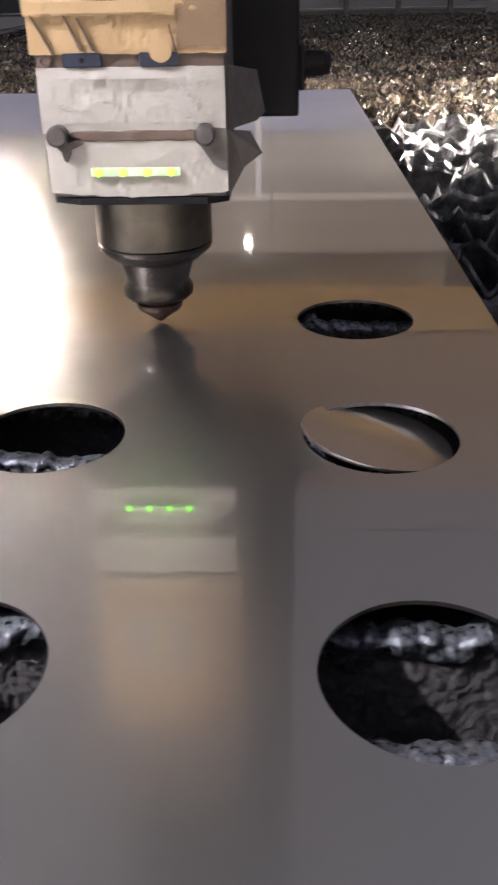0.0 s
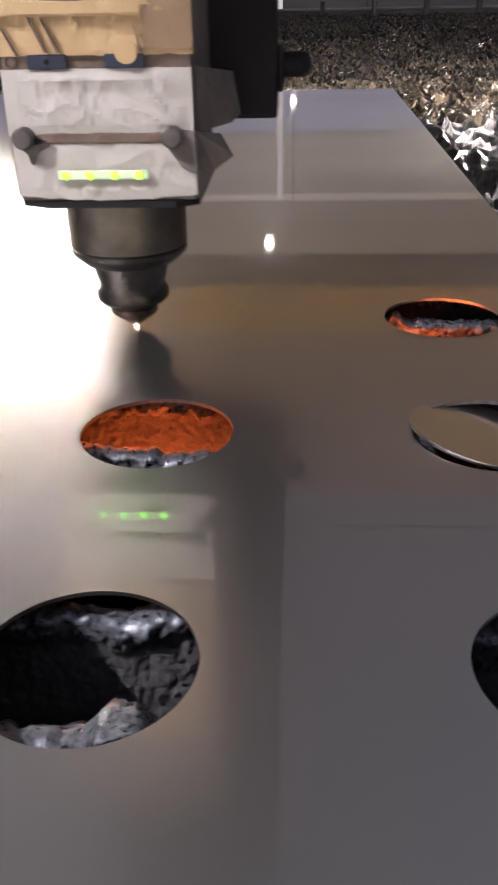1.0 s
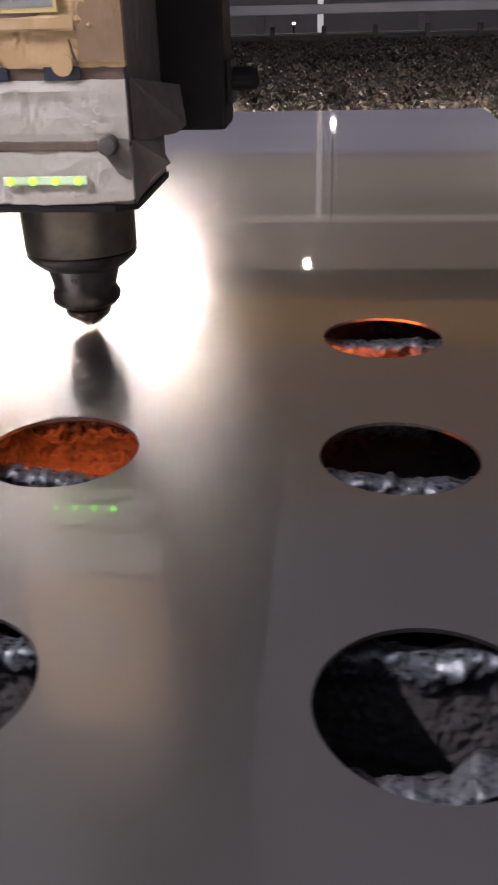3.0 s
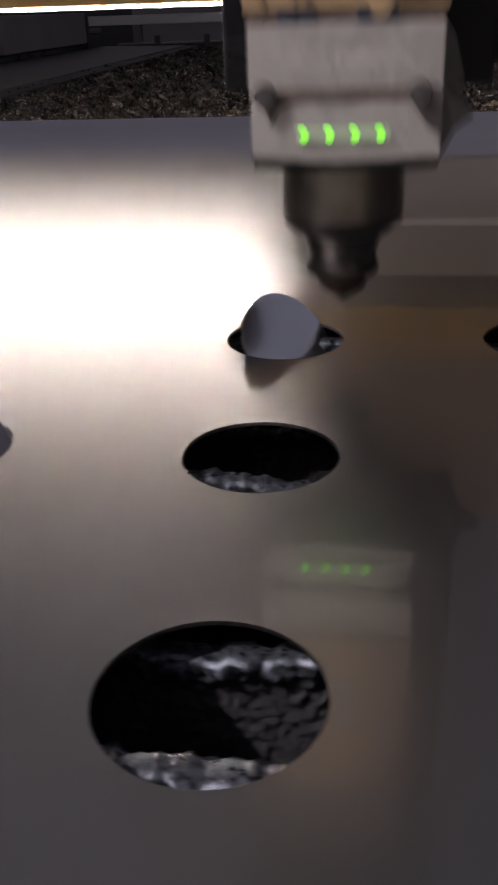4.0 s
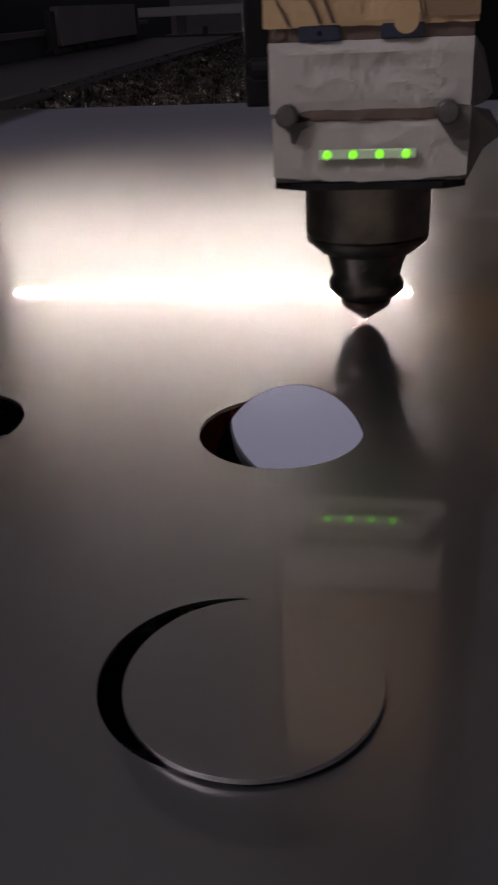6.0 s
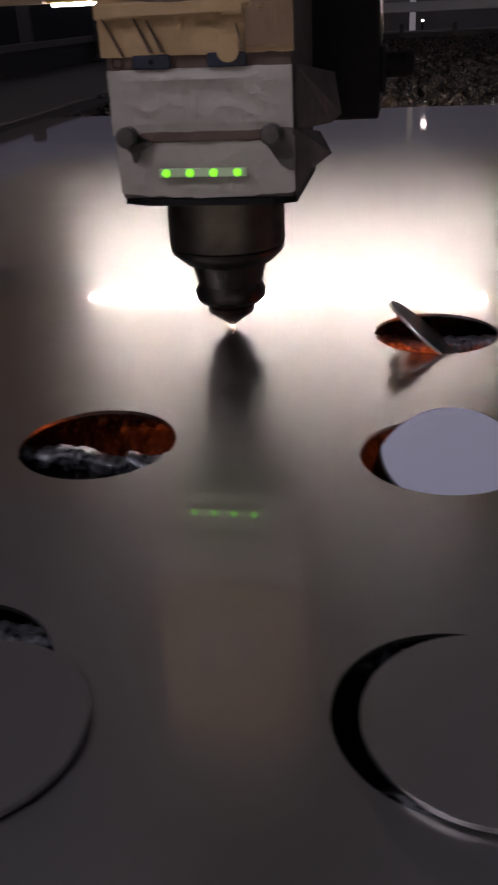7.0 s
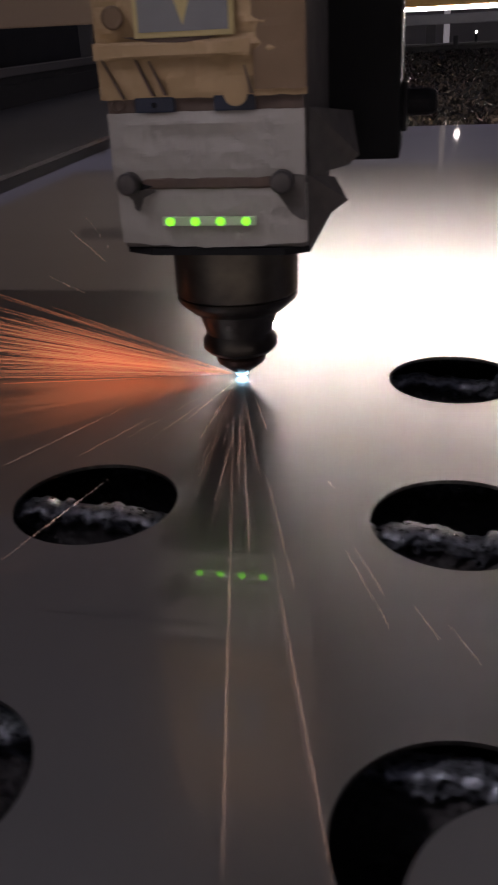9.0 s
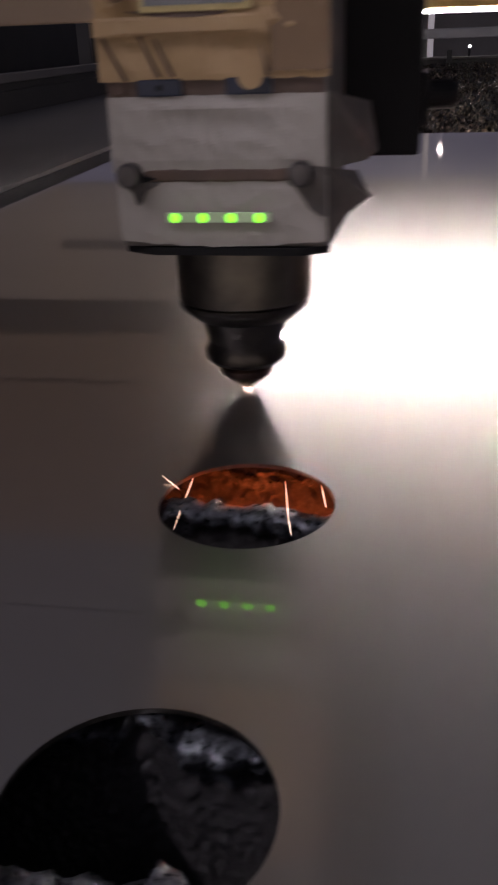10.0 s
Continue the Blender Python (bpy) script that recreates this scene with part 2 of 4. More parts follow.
# ---------------------------------------------------------------- the sheet, with round holes through it
def sheet():
    holes = [(column(c), ROW[r]) for r in (1, 2, 3) for c in range(6)]
    bm = bmesh.new()
    hx, hy = PITCH / 2, (ROW[3] - ROW[2]) / 2
    n = 96

    def ring(cx, cy, z):
        return [bm.verts.new((cx + R_HOLE * math.cos(2 * math.pi * k / n), cy + R_HOLE * math.sin(2 * math.pi * k / n), z)) for k in range(n)]

    def square(cx, cy, z):
        out = []
        for k in range(n):
            a = 2 * math.pi * k / n
            s = 1 / max(abs(math.cos(a)), abs(math.sin(a)))
            out.append(bm.verts.new((cx + hx * s * math.cos(a), cy + hy * s * math.sin(a), z)))
        return out

    for cx, cy in holes:
        top, bot = ring(cx, cy, 0), ring(cx, cy, -THICK)
        st, sb = square(cx, cy, 0), square(cx, cy, -THICK)
        for k in range(n):
            j = (k + 1) % n
            bm.faces.new((top[k], top[j], st[j], st[k]))
            bm.faces.new((sb[k], sb[j], bot[j], bot[k]))
            bm.faces.new((bot[k], bot[j], top[j], top[k]))
    xa, xb = column(5) - hx, hx
    ya, yb = ROW[1] - hy, ROW[3] + hy
    bmesh.ops.remove_doubles(bm, verts=bm.verts[:], dist=1e-6)
    rim = list(bm.verts)

    def on(axis, value, lo, hi, z):
        """Vertices already on one edge of the pierced part, in order."""
        other = 1 - axis
        got = [v for v in rim if abs(v.co[axis] - value) < 1e-6 and abs(v.co.z - z) < 1e-6 and lo - 1e-6 <= v.co[other] <= hi + 1e-6]
        return sorted(got, key=lambda v: v.co[other])

    for z in (0, -THICK):
        c = {k: bm.verts.new((*k, z)) for k in ((X_LEFT, Y_NEAR), (X_EDGE, Y_NEAR), (X_LEFT, ya), (X_EDGE, ya), (X_LEFT, yb), (X_EDGE, yb), (X_LEFT, Y_EDGE), (X_EDGE, Y_EDGE))}
        low, high, left, right = on(1, ya, xa, xb, z), on(1, yb, xa, xb, z), on(0, xa, ya, yb, z), on(0, xb, ya, yb, z)
        bm.faces.new([c[X_LEFT, Y_NEAR], c[X_EDGE, Y_NEAR], c[X_EDGE, ya], *low[::-1], c[X_LEFT, ya]])
        bm.faces.new([c[X_LEFT, yb], *high, c[X_EDGE, yb], c[X_EDGE, Y_EDGE], c[X_LEFT, Y_EDGE]])
        bm.faces.new([c[X_LEFT, ya], *left, c[X_LEFT, yb]])
        bm.faces.new([*right, c[X_EDGE, yb], c[X_EDGE, ya]])
    outline = [(X_LEFT, Y_NEAR), (X_EDGE, Y_NEAR), (X_EDGE, ya), (X_EDGE, yb), (X_EDGE, Y_EDGE), (X_LEFT, Y_EDGE), (X_LEFT, yb), (X_LEFT, ya)]
    for (x0, y0), (x1, y1) in zip(outline, outline[1:] + outline[:1]):
        bm.faces.new([bm.verts.new(p) for p in ((x0, y0, -THICK), (x1, y1, -THICK), (x1, y1, 0), (x0, y0, 0))])
    bmesh.ops.remove_doubles(bm, verts=bm.verts[:], dist=1e-6)
    bmesh.ops.recalc_face_normals(bm, faces=bm.faces)
    me = bpy.data.meshes.new("steel_sheet")
    bm.to_mesh(me)
    bm.free()
    me.materials.append(STEEL)
    me.materials.append(CUT_EDGE)
    for p in me.polygons:
        if abs(p.normal.z) < 0.5:
            p.material_index = 1
    return tagged(new("steel_sheet", me), "bright cold-rolled steel sheet with round holes cut in rows", "sheet metal")


sheet()


def disc_meshes():
    r, t = R_HOLE - 0.00002, THICK
    plate = mesh_from("steel_disc", lathe([(r - 0.00006, -t), (r - 0.00004, -t + 0.0001), (r - 0.00004, -0.00002), (r - 0.00005, 0.0)], 96), STEEL)
    bm = bmesh.new()
    n = 96
    rings = [[bm.verts.new((q * math.cos(2 * math.pi * k / n), q * math.sin(2 * math.pi * k / n), z)) for k in range(n)]
             for q, z in ((r - 0.00005, -0.00001), (r - 0.00001, -0.00002), (r, -0.00005), (r, -t + 0.0001), (r - 0.00003, -t), (r - 0.00005, -t + 0.0001))]
    for a, b in zip(rings, rings[1:]):
        for k in range(n):
            bm.faces.new((a[k], a[(k + 1) % n], b[(k + 1) % n], b[k]))
    return plate, mesh_from("cut_edge", bm, CUT_EDGE, True)


DISC_MESH, RIM_MESH = disc_meshes()


def disc(label, m=None):
    ob = tagged(new("steel_disc", DISC_MESH), label, "disc", "round blanks cut from the sheet")
    tagged(new("cut_edge", RIM_MESH), "bright cut edge").parent = ob
    if m:
        ob.matrix_basis = m
    return ob


def tilted(x, y, z, nx, ny, nz):
    """A disc's pose from its centre and the way its upper face looks."""
    q = Vector((0, 0, 1)).rotation_difference(Vector((nx, ny, nz)).normalized())
    return Matrix.Translation((x, y, z)) @ q.to_matrix().to_4x4()


# blanks left lying in earlier holes
disc("loose steel blank tipped in its hole", tilted(column(0) - 0.0011, ROW[2] + 0.0050, -0.0025, 0.181, 0.057, 1))
stood = disc("loose steel blank stood up in its hole, bright with roof light", tilted(column(3) + 0.0024, ROW[2] + 0.005, -0.0157, -0.39, -1.363, 1))
stood.data = DISC_MESH.copy()
stood.data.materials.clear()
stood.data.materials.append(DISC)
disc("loose steel blank lying over the rim of its hole", tilted(column(3) + 0.0070, ROW[1] - 0.0027, 0.0024, -0.004, 0.004, 1))
disc("loose steel blank lying flat beside its half-covered hole", tilted(column(4) + 0.0161, ROW[1] - 0.0184, 0.0024, -0.01, -0.01, 1))
CUT = {c: disc("round steel blank, just cut free of the sheet") for c in (1, 2, 3, 4, 5)}


# ---------------------------------------------------------------- cutting bed: crusted slats under and beyond the sheet
SLAT_GAP, SLAT_FIRST = 0.0505, -0.163


def nodules(x, d, seed, cells):
    """Height of round grains of slag, packed at so many cells per metre."""
    near = noise.voronoi((x * cells, d * cells, seed))[0][0]
    return max(0.0, 0.62 - near) / cells


def pierced_slat(y, top, x0, x1, seed):
    """A blade under the pierced part of the sheet: a knobbly, half-molten crest over a grainy crusted face."""
    front = [0.0012 * k for k in range(1, 44)] + [0.058, 0.07, 0.10, 0.17]
    prof = [(-1.0, d) for d in front[::-1]] + [(-0.5, 0.0), (0.5, 0.0)] + [(1.0, d) for d in (0.003, 0.008, 0.02, 0.06, 0.17)]
    n = int((x1 - x0) / 0.0009)
    verts, faces, shiny = [], [], []
    for i in range(n + 1):
        x = x0 + (x1 - x0) * i / n
        wave = noise.noise((x * 14, seed * 3.1, 0)) + 0.6 * noise.noise((x * 42, seed * 5.7, 4)) + 0.35 * noise.noise((x * 120, seed * 2.9, 6))
        spike = max(0.0, noise.noise((x * 60, seed * 9.3, 8)) - 0.22)
        crest = top + 0.0042 * wave + 0.024 * spike
        if abs(y) < 0.02:
            crest += 0.006 / (1 + math.exp((x + 0.45) / 0.02))
            crest -= 0.026 * math.exp(-((x - column(3)) / 0.030) ** 2) + 0.016 * math.exp(-((x - column(0) - 0.012) / 0.03) ** 2)      # burnt away under two holes
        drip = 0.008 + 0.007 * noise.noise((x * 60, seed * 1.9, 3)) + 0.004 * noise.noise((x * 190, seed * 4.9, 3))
        bend = 0.003 * noise.noise((x * 7, seed * 1.7, 2))
        for u, d in prof:
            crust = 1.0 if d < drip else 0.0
            over = math.exp(-((d - 0.003) / 0.005) ** 2)
            grain = 0.60 * nodules(x, d, seed * 3.3, 320) + 0.95 * nodules(x, d, seed * 1.3 + 5, 560) + 0.0003 * noise.noise((x * 480, d * 480, seed)) + (0.0006 + 0.0008 * over) * noise.noise((x * 170, d * 170, seed))
            lump = 1.2 * nodules(x, d * 0.8, seed * 2.1, 120) * (0.10 + 0.5 * over) + 0.0010 * over * (1 + noise.noise((x * 60, d * 60, seed + 3)))
            out = 0.0024 + 0.0012 * crust + grain + lump
            z = crest - d + (0.0016 * noise.noise((x * 260, seed, d * 200)) if d < 0.02 else 0.0)
            verts.append((x + 0.0007 * noise.noise((x * 300, d * 300, seed + 9)), y + bend + u * out, min(z, -THICK - 0.0008)))
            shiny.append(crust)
    m = len(prof)
    for i in range(n):
        for k in range(m - 1):
            a = i * m + k
            faces.append((a, a + 1, a + m + 1, a + m))
    me = bpy.data.meshes.new("slat")
    me.from_pydata(verts, [], faces)
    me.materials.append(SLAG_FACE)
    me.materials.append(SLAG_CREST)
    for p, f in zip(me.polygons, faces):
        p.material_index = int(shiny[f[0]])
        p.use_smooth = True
    return me


def open_slat(y, top, x0, x1, step, seed, rows):
    """A blade in the open bed, burnt into a row of cups with sharp tips between them."""
    n = max(2, int((x1 - x0) / step))
    half = rows // 2
    depth = [0.15 * (1 - k / half) ** 1.8 for k in range(half)]
    prof = [(-1.0, d) for d in depth] + [(0.0, 0.0)] + [(1.0, d) for d in depth[::-1]]
    verts, faces = [], []
    for i in range(n + 1):
        x = x0 + (x1 - x0) * i / n
        u = x / 0.036 + 1.6 * noise.noise((x * 15, seed * 3.7, 1)) + 7 * noise.noise((seed * 0.77, 3.1, 1))
        cup = abs(math.sin(math.pi * u)) ** 0.75
        crest = top - 0.018 * cup * (0.6 + 0.8 * noise.noise((x * 24, seed * 2.3, 5))) + 0.012 * noise.noise((x * 9, seed * 1.9, 7)) + 0.006 * noise.noise((x * 70, seed * 2.7, 3))
        bend = 0.010 * math.sin(math.pi * u) + 0.014 * noise.noise((x * 24, seed * 1.7, 2)) + 0.006 * noise.noise((x * 75, seed * 1.3, 2))
        for w, d in prof:
            near = max(0.0, 1 - d / 0.05)
            lump = 0.0022 * abs(noise.noise((x * 60, w * 2.3 + seed * 4.1, d * 60))) + 0.0016 * abs(noise.noise((x * 170, w * 5.3 + seed, d * 170)))
            z = crest - d + 0.002 * noise.noise((x * 160, w + seed, d * 120)) * near
            flare = bend * (0.35 + 0.65 * near)
            verts.append((x, y + flare + (w * (0.0016 + lump) if w else 0.0), min(z, -THICK - 0.0008) if x < X_EDGE + 0.012 and y < Y_EDGE + 0.03 else z))
    m = len(prof)
    for i in range(n):
        for k in range(m - 1):
            a = i * m + k
            faces.append((a, a + 1, a + m + 1, a + m))
    me = bpy.data.meshes.new("slat")
    me.from_pydata(verts, [], faces)
    return me


def bed():
    root = thing("cutting_bed", "slag-crusted steel slats of the cutting bed", "machine bed", kind="structure")
    tops = {0: -0.0085, 1: -0.0110, 3: -0.0105, 4: -0.0090, 6: -0.0085}
    k = -3
    while SLAT_FIRST + SLAT_GAP * k < 4.25:
        y = SLAT_FIRST + SLAT_GAP * k
        made = []
        if y < 0.2:
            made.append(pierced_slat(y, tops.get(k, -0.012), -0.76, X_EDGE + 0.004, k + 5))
            made.append(open_slat(y, -0.010, X_EDGE + 0.004, 0.9, 0.004, k + 1, 16))
        elif y < Y_EDGE + 0.02:
            made.append(open_slat(y, -0.020, -0.80, 0.05, 0.02, k + 1, 6))
            made.append(open_slat(y, -0.004, 0.05, 1.25, 0.0035, k + 1, 16))
        else:
            made.append(open_slat(y, -0.004, -1.045, 1.9, 0.0045 if y < 2.2 else 0.008, k + 1, 12 if y < 2.2 else 8))
        for me in made:
            if not me.materials:
                me.materials.append(SLAG if y < 0.9 else SLAG_FAR)
            new("slat", me).parent = root
        k += 1
    part("pit_floor", box(-1.4, 2.0, -0.6, 4.4, -0.42, -0.40), PIT, root, "sooty tray under the slats")
    return root


bed()


# ---------------------------------------------------------------- machine frame round the bed
def frame_left():
    root = thing("side_guard", "grey painted guard along the side of the cutting bed", "machine guard", kind="structure")
    # Black filler stands in for the shaded gap past the sheet's edge.
    part("edge_gap", box(-1.050, -0.993, -0.6, 4.4, -0.10, -0.006, 0.002), FRAME_DARK, root, "dark gap beside the sheet, filled in with black")
    bm = bmesh.new()
    pts = [(-1.053, -0.002), (-1.47, 0.003), (-1.47, -0.9), (-1.053, -0.9)]
    rows = [[bm.verts.new((x, y, z)) for x, z in pts] for y in (-0.6, 4.4)]
    for i in range(len(pts)):
        j = (i + 1) % len(pts)
        bm.faces.new((rows[0][i], rows[0][j], rows[1][j], rows[1][i]))
    bm.faces.new(rows[0]), bm.faces.new(rows[1][::-1])
    part("flat_cover", bm, FRAME_GREY, root, "flat grey cover plate")
    part("side_panel", box(-1.500, -1.473, -0.6, 4.4, -0.9, 0.050), FRAME_DARK, root, "dark side panel")
    part("top_rail", box(-1.505, -1.472, -0.6, 4.4, 0.066, 0.084, 0.002), FRAME_GREY, root)
    # Dark strip put in for the shade below the top rail.
    part("rail_shade", box(-1.498, -1.478, -0.6, 4.4, 0.0502, 0.0658), FRAME_DARK, root)
    # Added dark panel; keeps the lit hall out of view past the guard.
    part("hall_blind", box(-2.03, -2.0, -0.6, 7.4, -0.9, 0.30), FRAME_DARK, root, "dark panel added to close off the bright hall beyond")
    part("post", box(-1.745, -1.700, 2.90, 2.92, -0.9, 0.256, 0.002), FRAME_GREY, root)
    for y in (2.88, 4.05):
        part("post", box(-1.471, -1.445, y, y + 0.04, 0.004, 0.14, 0.002), FRAME_DARK, root)
    part("control_box", box(-1.471, -1.440, 2.95, 4.02, 0.030, 0.154, 0.003), FRAME_LIGHT_DIM, root, "grey box on the guard")
    for y0, y1 in ((2.85, 3.08), (3.16, 3.22), (3.31, 3.38), (3.46, 3.71)):
        part("slot", box(-1.472, -1.455, y0, y1, 0.006, 0.022), FRAME_DARK, root, "dark slot")
    return root


def frame_far():
    root = thing("end_beam", "dark painted end beam of the cutting bed", "machine frame", kind="structure")
    part("beam", box(-1.4, 0.95, 4.42, 4.52, -0.5, 0.005, 0.004), FRAME_DARK, root)
    part("beam_edge", box(-1.4, 0.95, 4.41, 4.53, 0.005, 0.012), FRAME_GREY, root)
    for k in range(9):
        x = -1.2 + 0.245 * k
        part("stop_post", box(x, x + 0.022, 4.36, 4.40, -0.06, 0.045, 0.003), FRAME_DARK, root)
    rail = thing("far_rail", "pale grey rail across the end of the machine", "machine frame", kind="structure")
    part("rail", box(-1.9, 1.6, 5.2, 5.26, 0.085, 0.135, 0.004), FRAME_LIGHT, rail)
    for x in (-1.5, -0.6, 0.3, 1.2):
        part("rail_post", box(x, x + 0.05, 5.21, 5.25, -0.9, 0.085), FRAME_GREY, rail)
    col = thing("corner_column", "pale grey column at the machine corner", "column", kind="structure")
    part("column_body", box(1.10, 1.20, 4.7, 4.8, -0.9, 1.2, 0.004), FRAME_LIGHT, col)
    lampo = thing("indicator_lamp", "small bright indicator lamp on the end of the machine", "lamp")
    part("lens", lathe([(0.004, -0.004), (0.007, 0.0), (0.004, 0.004)], 12, None, pose(-0.357, 4.5, 0.055)), LAMP, lampo)
    part("holder", lathe([(0.006, -0.05), (0.006, -0.005)], 12, None, pose(-0.357, 4.5, 0.055)), FRAME_DARK, lampo)


frame_left()
frame_far()


# ---------------------------------------------------------------- hall
def hall():
    def slab(name, label, mat, *b):
        ob = new(name, mesh_from(name, box(*b), mat))
        return tagged(ob, label, name.split("_")[0], kind="structure")
    slab("floor", "worn grey concrete hall floor", FLOOR, -8, 8, -8, 18, -1.0, -0.9)
    slab("wall_north", "dim grey hall wall", WALL, -8, 8, 18, 18.2, -0.9, 6)
    slab("wall_south", "dim grey hall wall", WALL, -8, 8, -8.2, -8, -0.9, 6)
    slab("wall_west", "dim grey hall wall", WALL, -8.2, -8, -8, 18, -0.9, 6)
    slab("wall_east", "dim grey hall wall", WALL, 8, 8.2, -8, 18, -0.9, 6)
    slab("ceiling", "dim grey hall ceiling", WALL, -8, 8, -8, 18, 6, 6.2)
    roof = thing("roof_light", "large bluish white roof light in the hall ceiling", "roof light", kind="structure")
    part("diffuser", box(-7.6, -2.02, -7.6, -2.42, 5.94, 5.97), SKY_PANEL, roof)
    part("diffuser", box(-7.6, -2.02, -2.4, -0.7, 5.94, 5.97), SKY_SOFT, roof)
    part("diffuser", box(-2.0, 3.28, -7.6, -0.7, 5.94, 5.97), SKY_SOFT, roof)
    part("diffuser", box(3.3, 7.6, -7.6, 7.0, 5.94, 5.97), SKY_SOFT, roof)
    # Unseen dim panels added ahead to lift the grey mirrored in the sheet.
    part("diffuser", box(-7.6, 3.28, 2.0, 7.05, 5.94, 5.97), SHEET_FILL, roof, "unseen dim panel added to lift the sheet's mirrored grey")
    part("diffuser", box(-7.6, 7.6, 7.1, 17.6, 5.94, 5.97), SHEET_FILL, roof, "unseen dim panel added to lift the sheet's mirrored grey")
    # Unseen glowing bands added so the sheet mirrors lavender and warm tones.
    far = thing("sheet_glow_bands", "unseen glowing bands added for the tones mirrored in the sheet", "window", kind="structure")
    for z0, z1, mat, d in ((0.75, 2.55, FAR_LAVENDER, 0.0), (2.60, 3.75, FAR_WARM, 0.0), (3.76, 3.90, FAR_LINE, 0.01), (3.95, 5.80, FAR_GLOW, 0.0)):
        part("glow_panel", box(-4.5 if mat == FAR_LINE else -7.968, 7.6, 17.97 - d, 17.99 - d, z0, z1), mat, far)
    part("glow_panel", box(-7.99, -7.97, 5.0, 17.968, 0.75, 2.60), FAR_LAVENDER, far)
    part("glow_panel", box(-7.99, -7.97, 5.0, 17.968, 2.602, 5.8), FAR_GLOW, far)
    # Unseen panel added so the freed blanks mirror a bluish tone.
    east = thing("blank_glow_panel", "unseen bluish panel added for the freed blanks to mirror", "window", kind="structure")
    part("glow_panel", box(7.97, 7.99, -1.0, 7.0, 2.2, 5.7), SKY_SOFT, east)
    # Pale lit post; the light on it is put in as glow.
    pale_post = thing("far_pale_post", "upright pale post at the far end of the hall, its light given as glow", "lamp")
    part("pale_post", lathe([(0.05, -0.9), (0.05, 3.5)], 12, None, pose(-0.40, 16.4, 0)), FAR_POST_GLOW, pale_post)
    # Unseen bright panel added low behind the camera to light head and gantry.
    head_fill = thing("head_fill_panel", "unseen bright panel added to light the head and gantry from the front", "window", kind="structure")
    part("glow_panel", box(-7.6, 7.6, -7.99, -7.97, 0.15, 1.6), HEAD_FILL, head_fill)
    spot = thing("work_lamp", "unseen small spot lamp beside the machine, its long hood added to narrow the beam", "lamp")
    at = look((-1.85, -1.15, 2.05), (-0.25, -0.08, 0.0))
    part("glass", lathe([(0.02, -0.010), (0.03, -0.006), (0.03, -0.002)], 24, None, at), SPOT, spot)
    # Unseen hood, added to keep this light off the bed and gantry.
    part("hood", lathe([(0.040, 0.0), (0.040, -0.35), (0.044, -0.35), (0.044, 0.06), (0.02, 0.09)], 32, None, at), FRAME_DARK, spot)
    part("rod", lathe([(0.01, 0.0), (0.01, 4.0)], 8, None, pose(-1.91, -1.19, 2.13)), FRAME_DARK, spot)
    for x, y, z, r in ((-0.58, 15.5, 4.1, 0.075), (-0.16, 16.0, 1.77, 0.05)):
        l = thing("hall_lamp", "small bright lamp at the far end of the hall", "lamp", "hall lamps")
        part("bulb", lathe([(r * 0.4, -r), (r, -r * 0.3), (r, r * 0.3), (r * 0.3, r)], 16, None, pose(x, y, z)), LAMP, l)
        part("shade", lathe([(r * 1.1, r), (r * 0.5, r * 2.2)], 16, None, pose(x, y, z)), FRAME_DARK, l)
        part("rod", lathe([(0.012, r * 2), (0.012, 6.0 - z)], 8, None, pose(x, y, z)), FRAME_DARK, l)


hall()


# ---------------------------------------------------------------- gantry: beam, light strips
def gantry():
    root = thing("gantry", "ochre painted gantry beam with white light strips under its edge", "gantry")
    part("beam", box(-1.5, 1.5, 0.69, 0.84, 0.165, 0.43, 0.006), FRAME_GREY, root, "grey beam")
    part("front_cover", box(-0.785, 1.5, 0.672, 0.689, 0.1602, 0.215, 0.002), BEAM_GOLD, root, "ochre cover plate")
    part("end_cover", box(-1.5, -0.788, 0.672, 0.689, 0.1602, 0.215, 0.002), BROWN_PLATE, root, "dull brown cover plate")
    part("upper_cover", box(-1.5, 1.5, 0.672, 0.689, 0.218, 0.43, 0.002), BEAM_TAN, root, "tan cover plate")
    part("light_strip", box(-0.78, -0.315, 0.676, 0.689, 0.1570, 0.1595, 0.0008), LED_WHITE, root, "glowing white light strip")
    part("light_strip", box(0.22, 0.80, 0.705, 0.73, 0.1575, 0.1635, 0.001), LED_WORK, root, "glowing white light strip")
    # Unseen lip added so the strip leaves the near bed dark.
    part("light_shade", box(0.15, 0.85, 0.672, 0.678, 0.133, 0.1598, 0.001), FRAME_DARK, root, "unseen shade added to keep the strip's light off the near bed")
    return root


GANTRY = gantry()


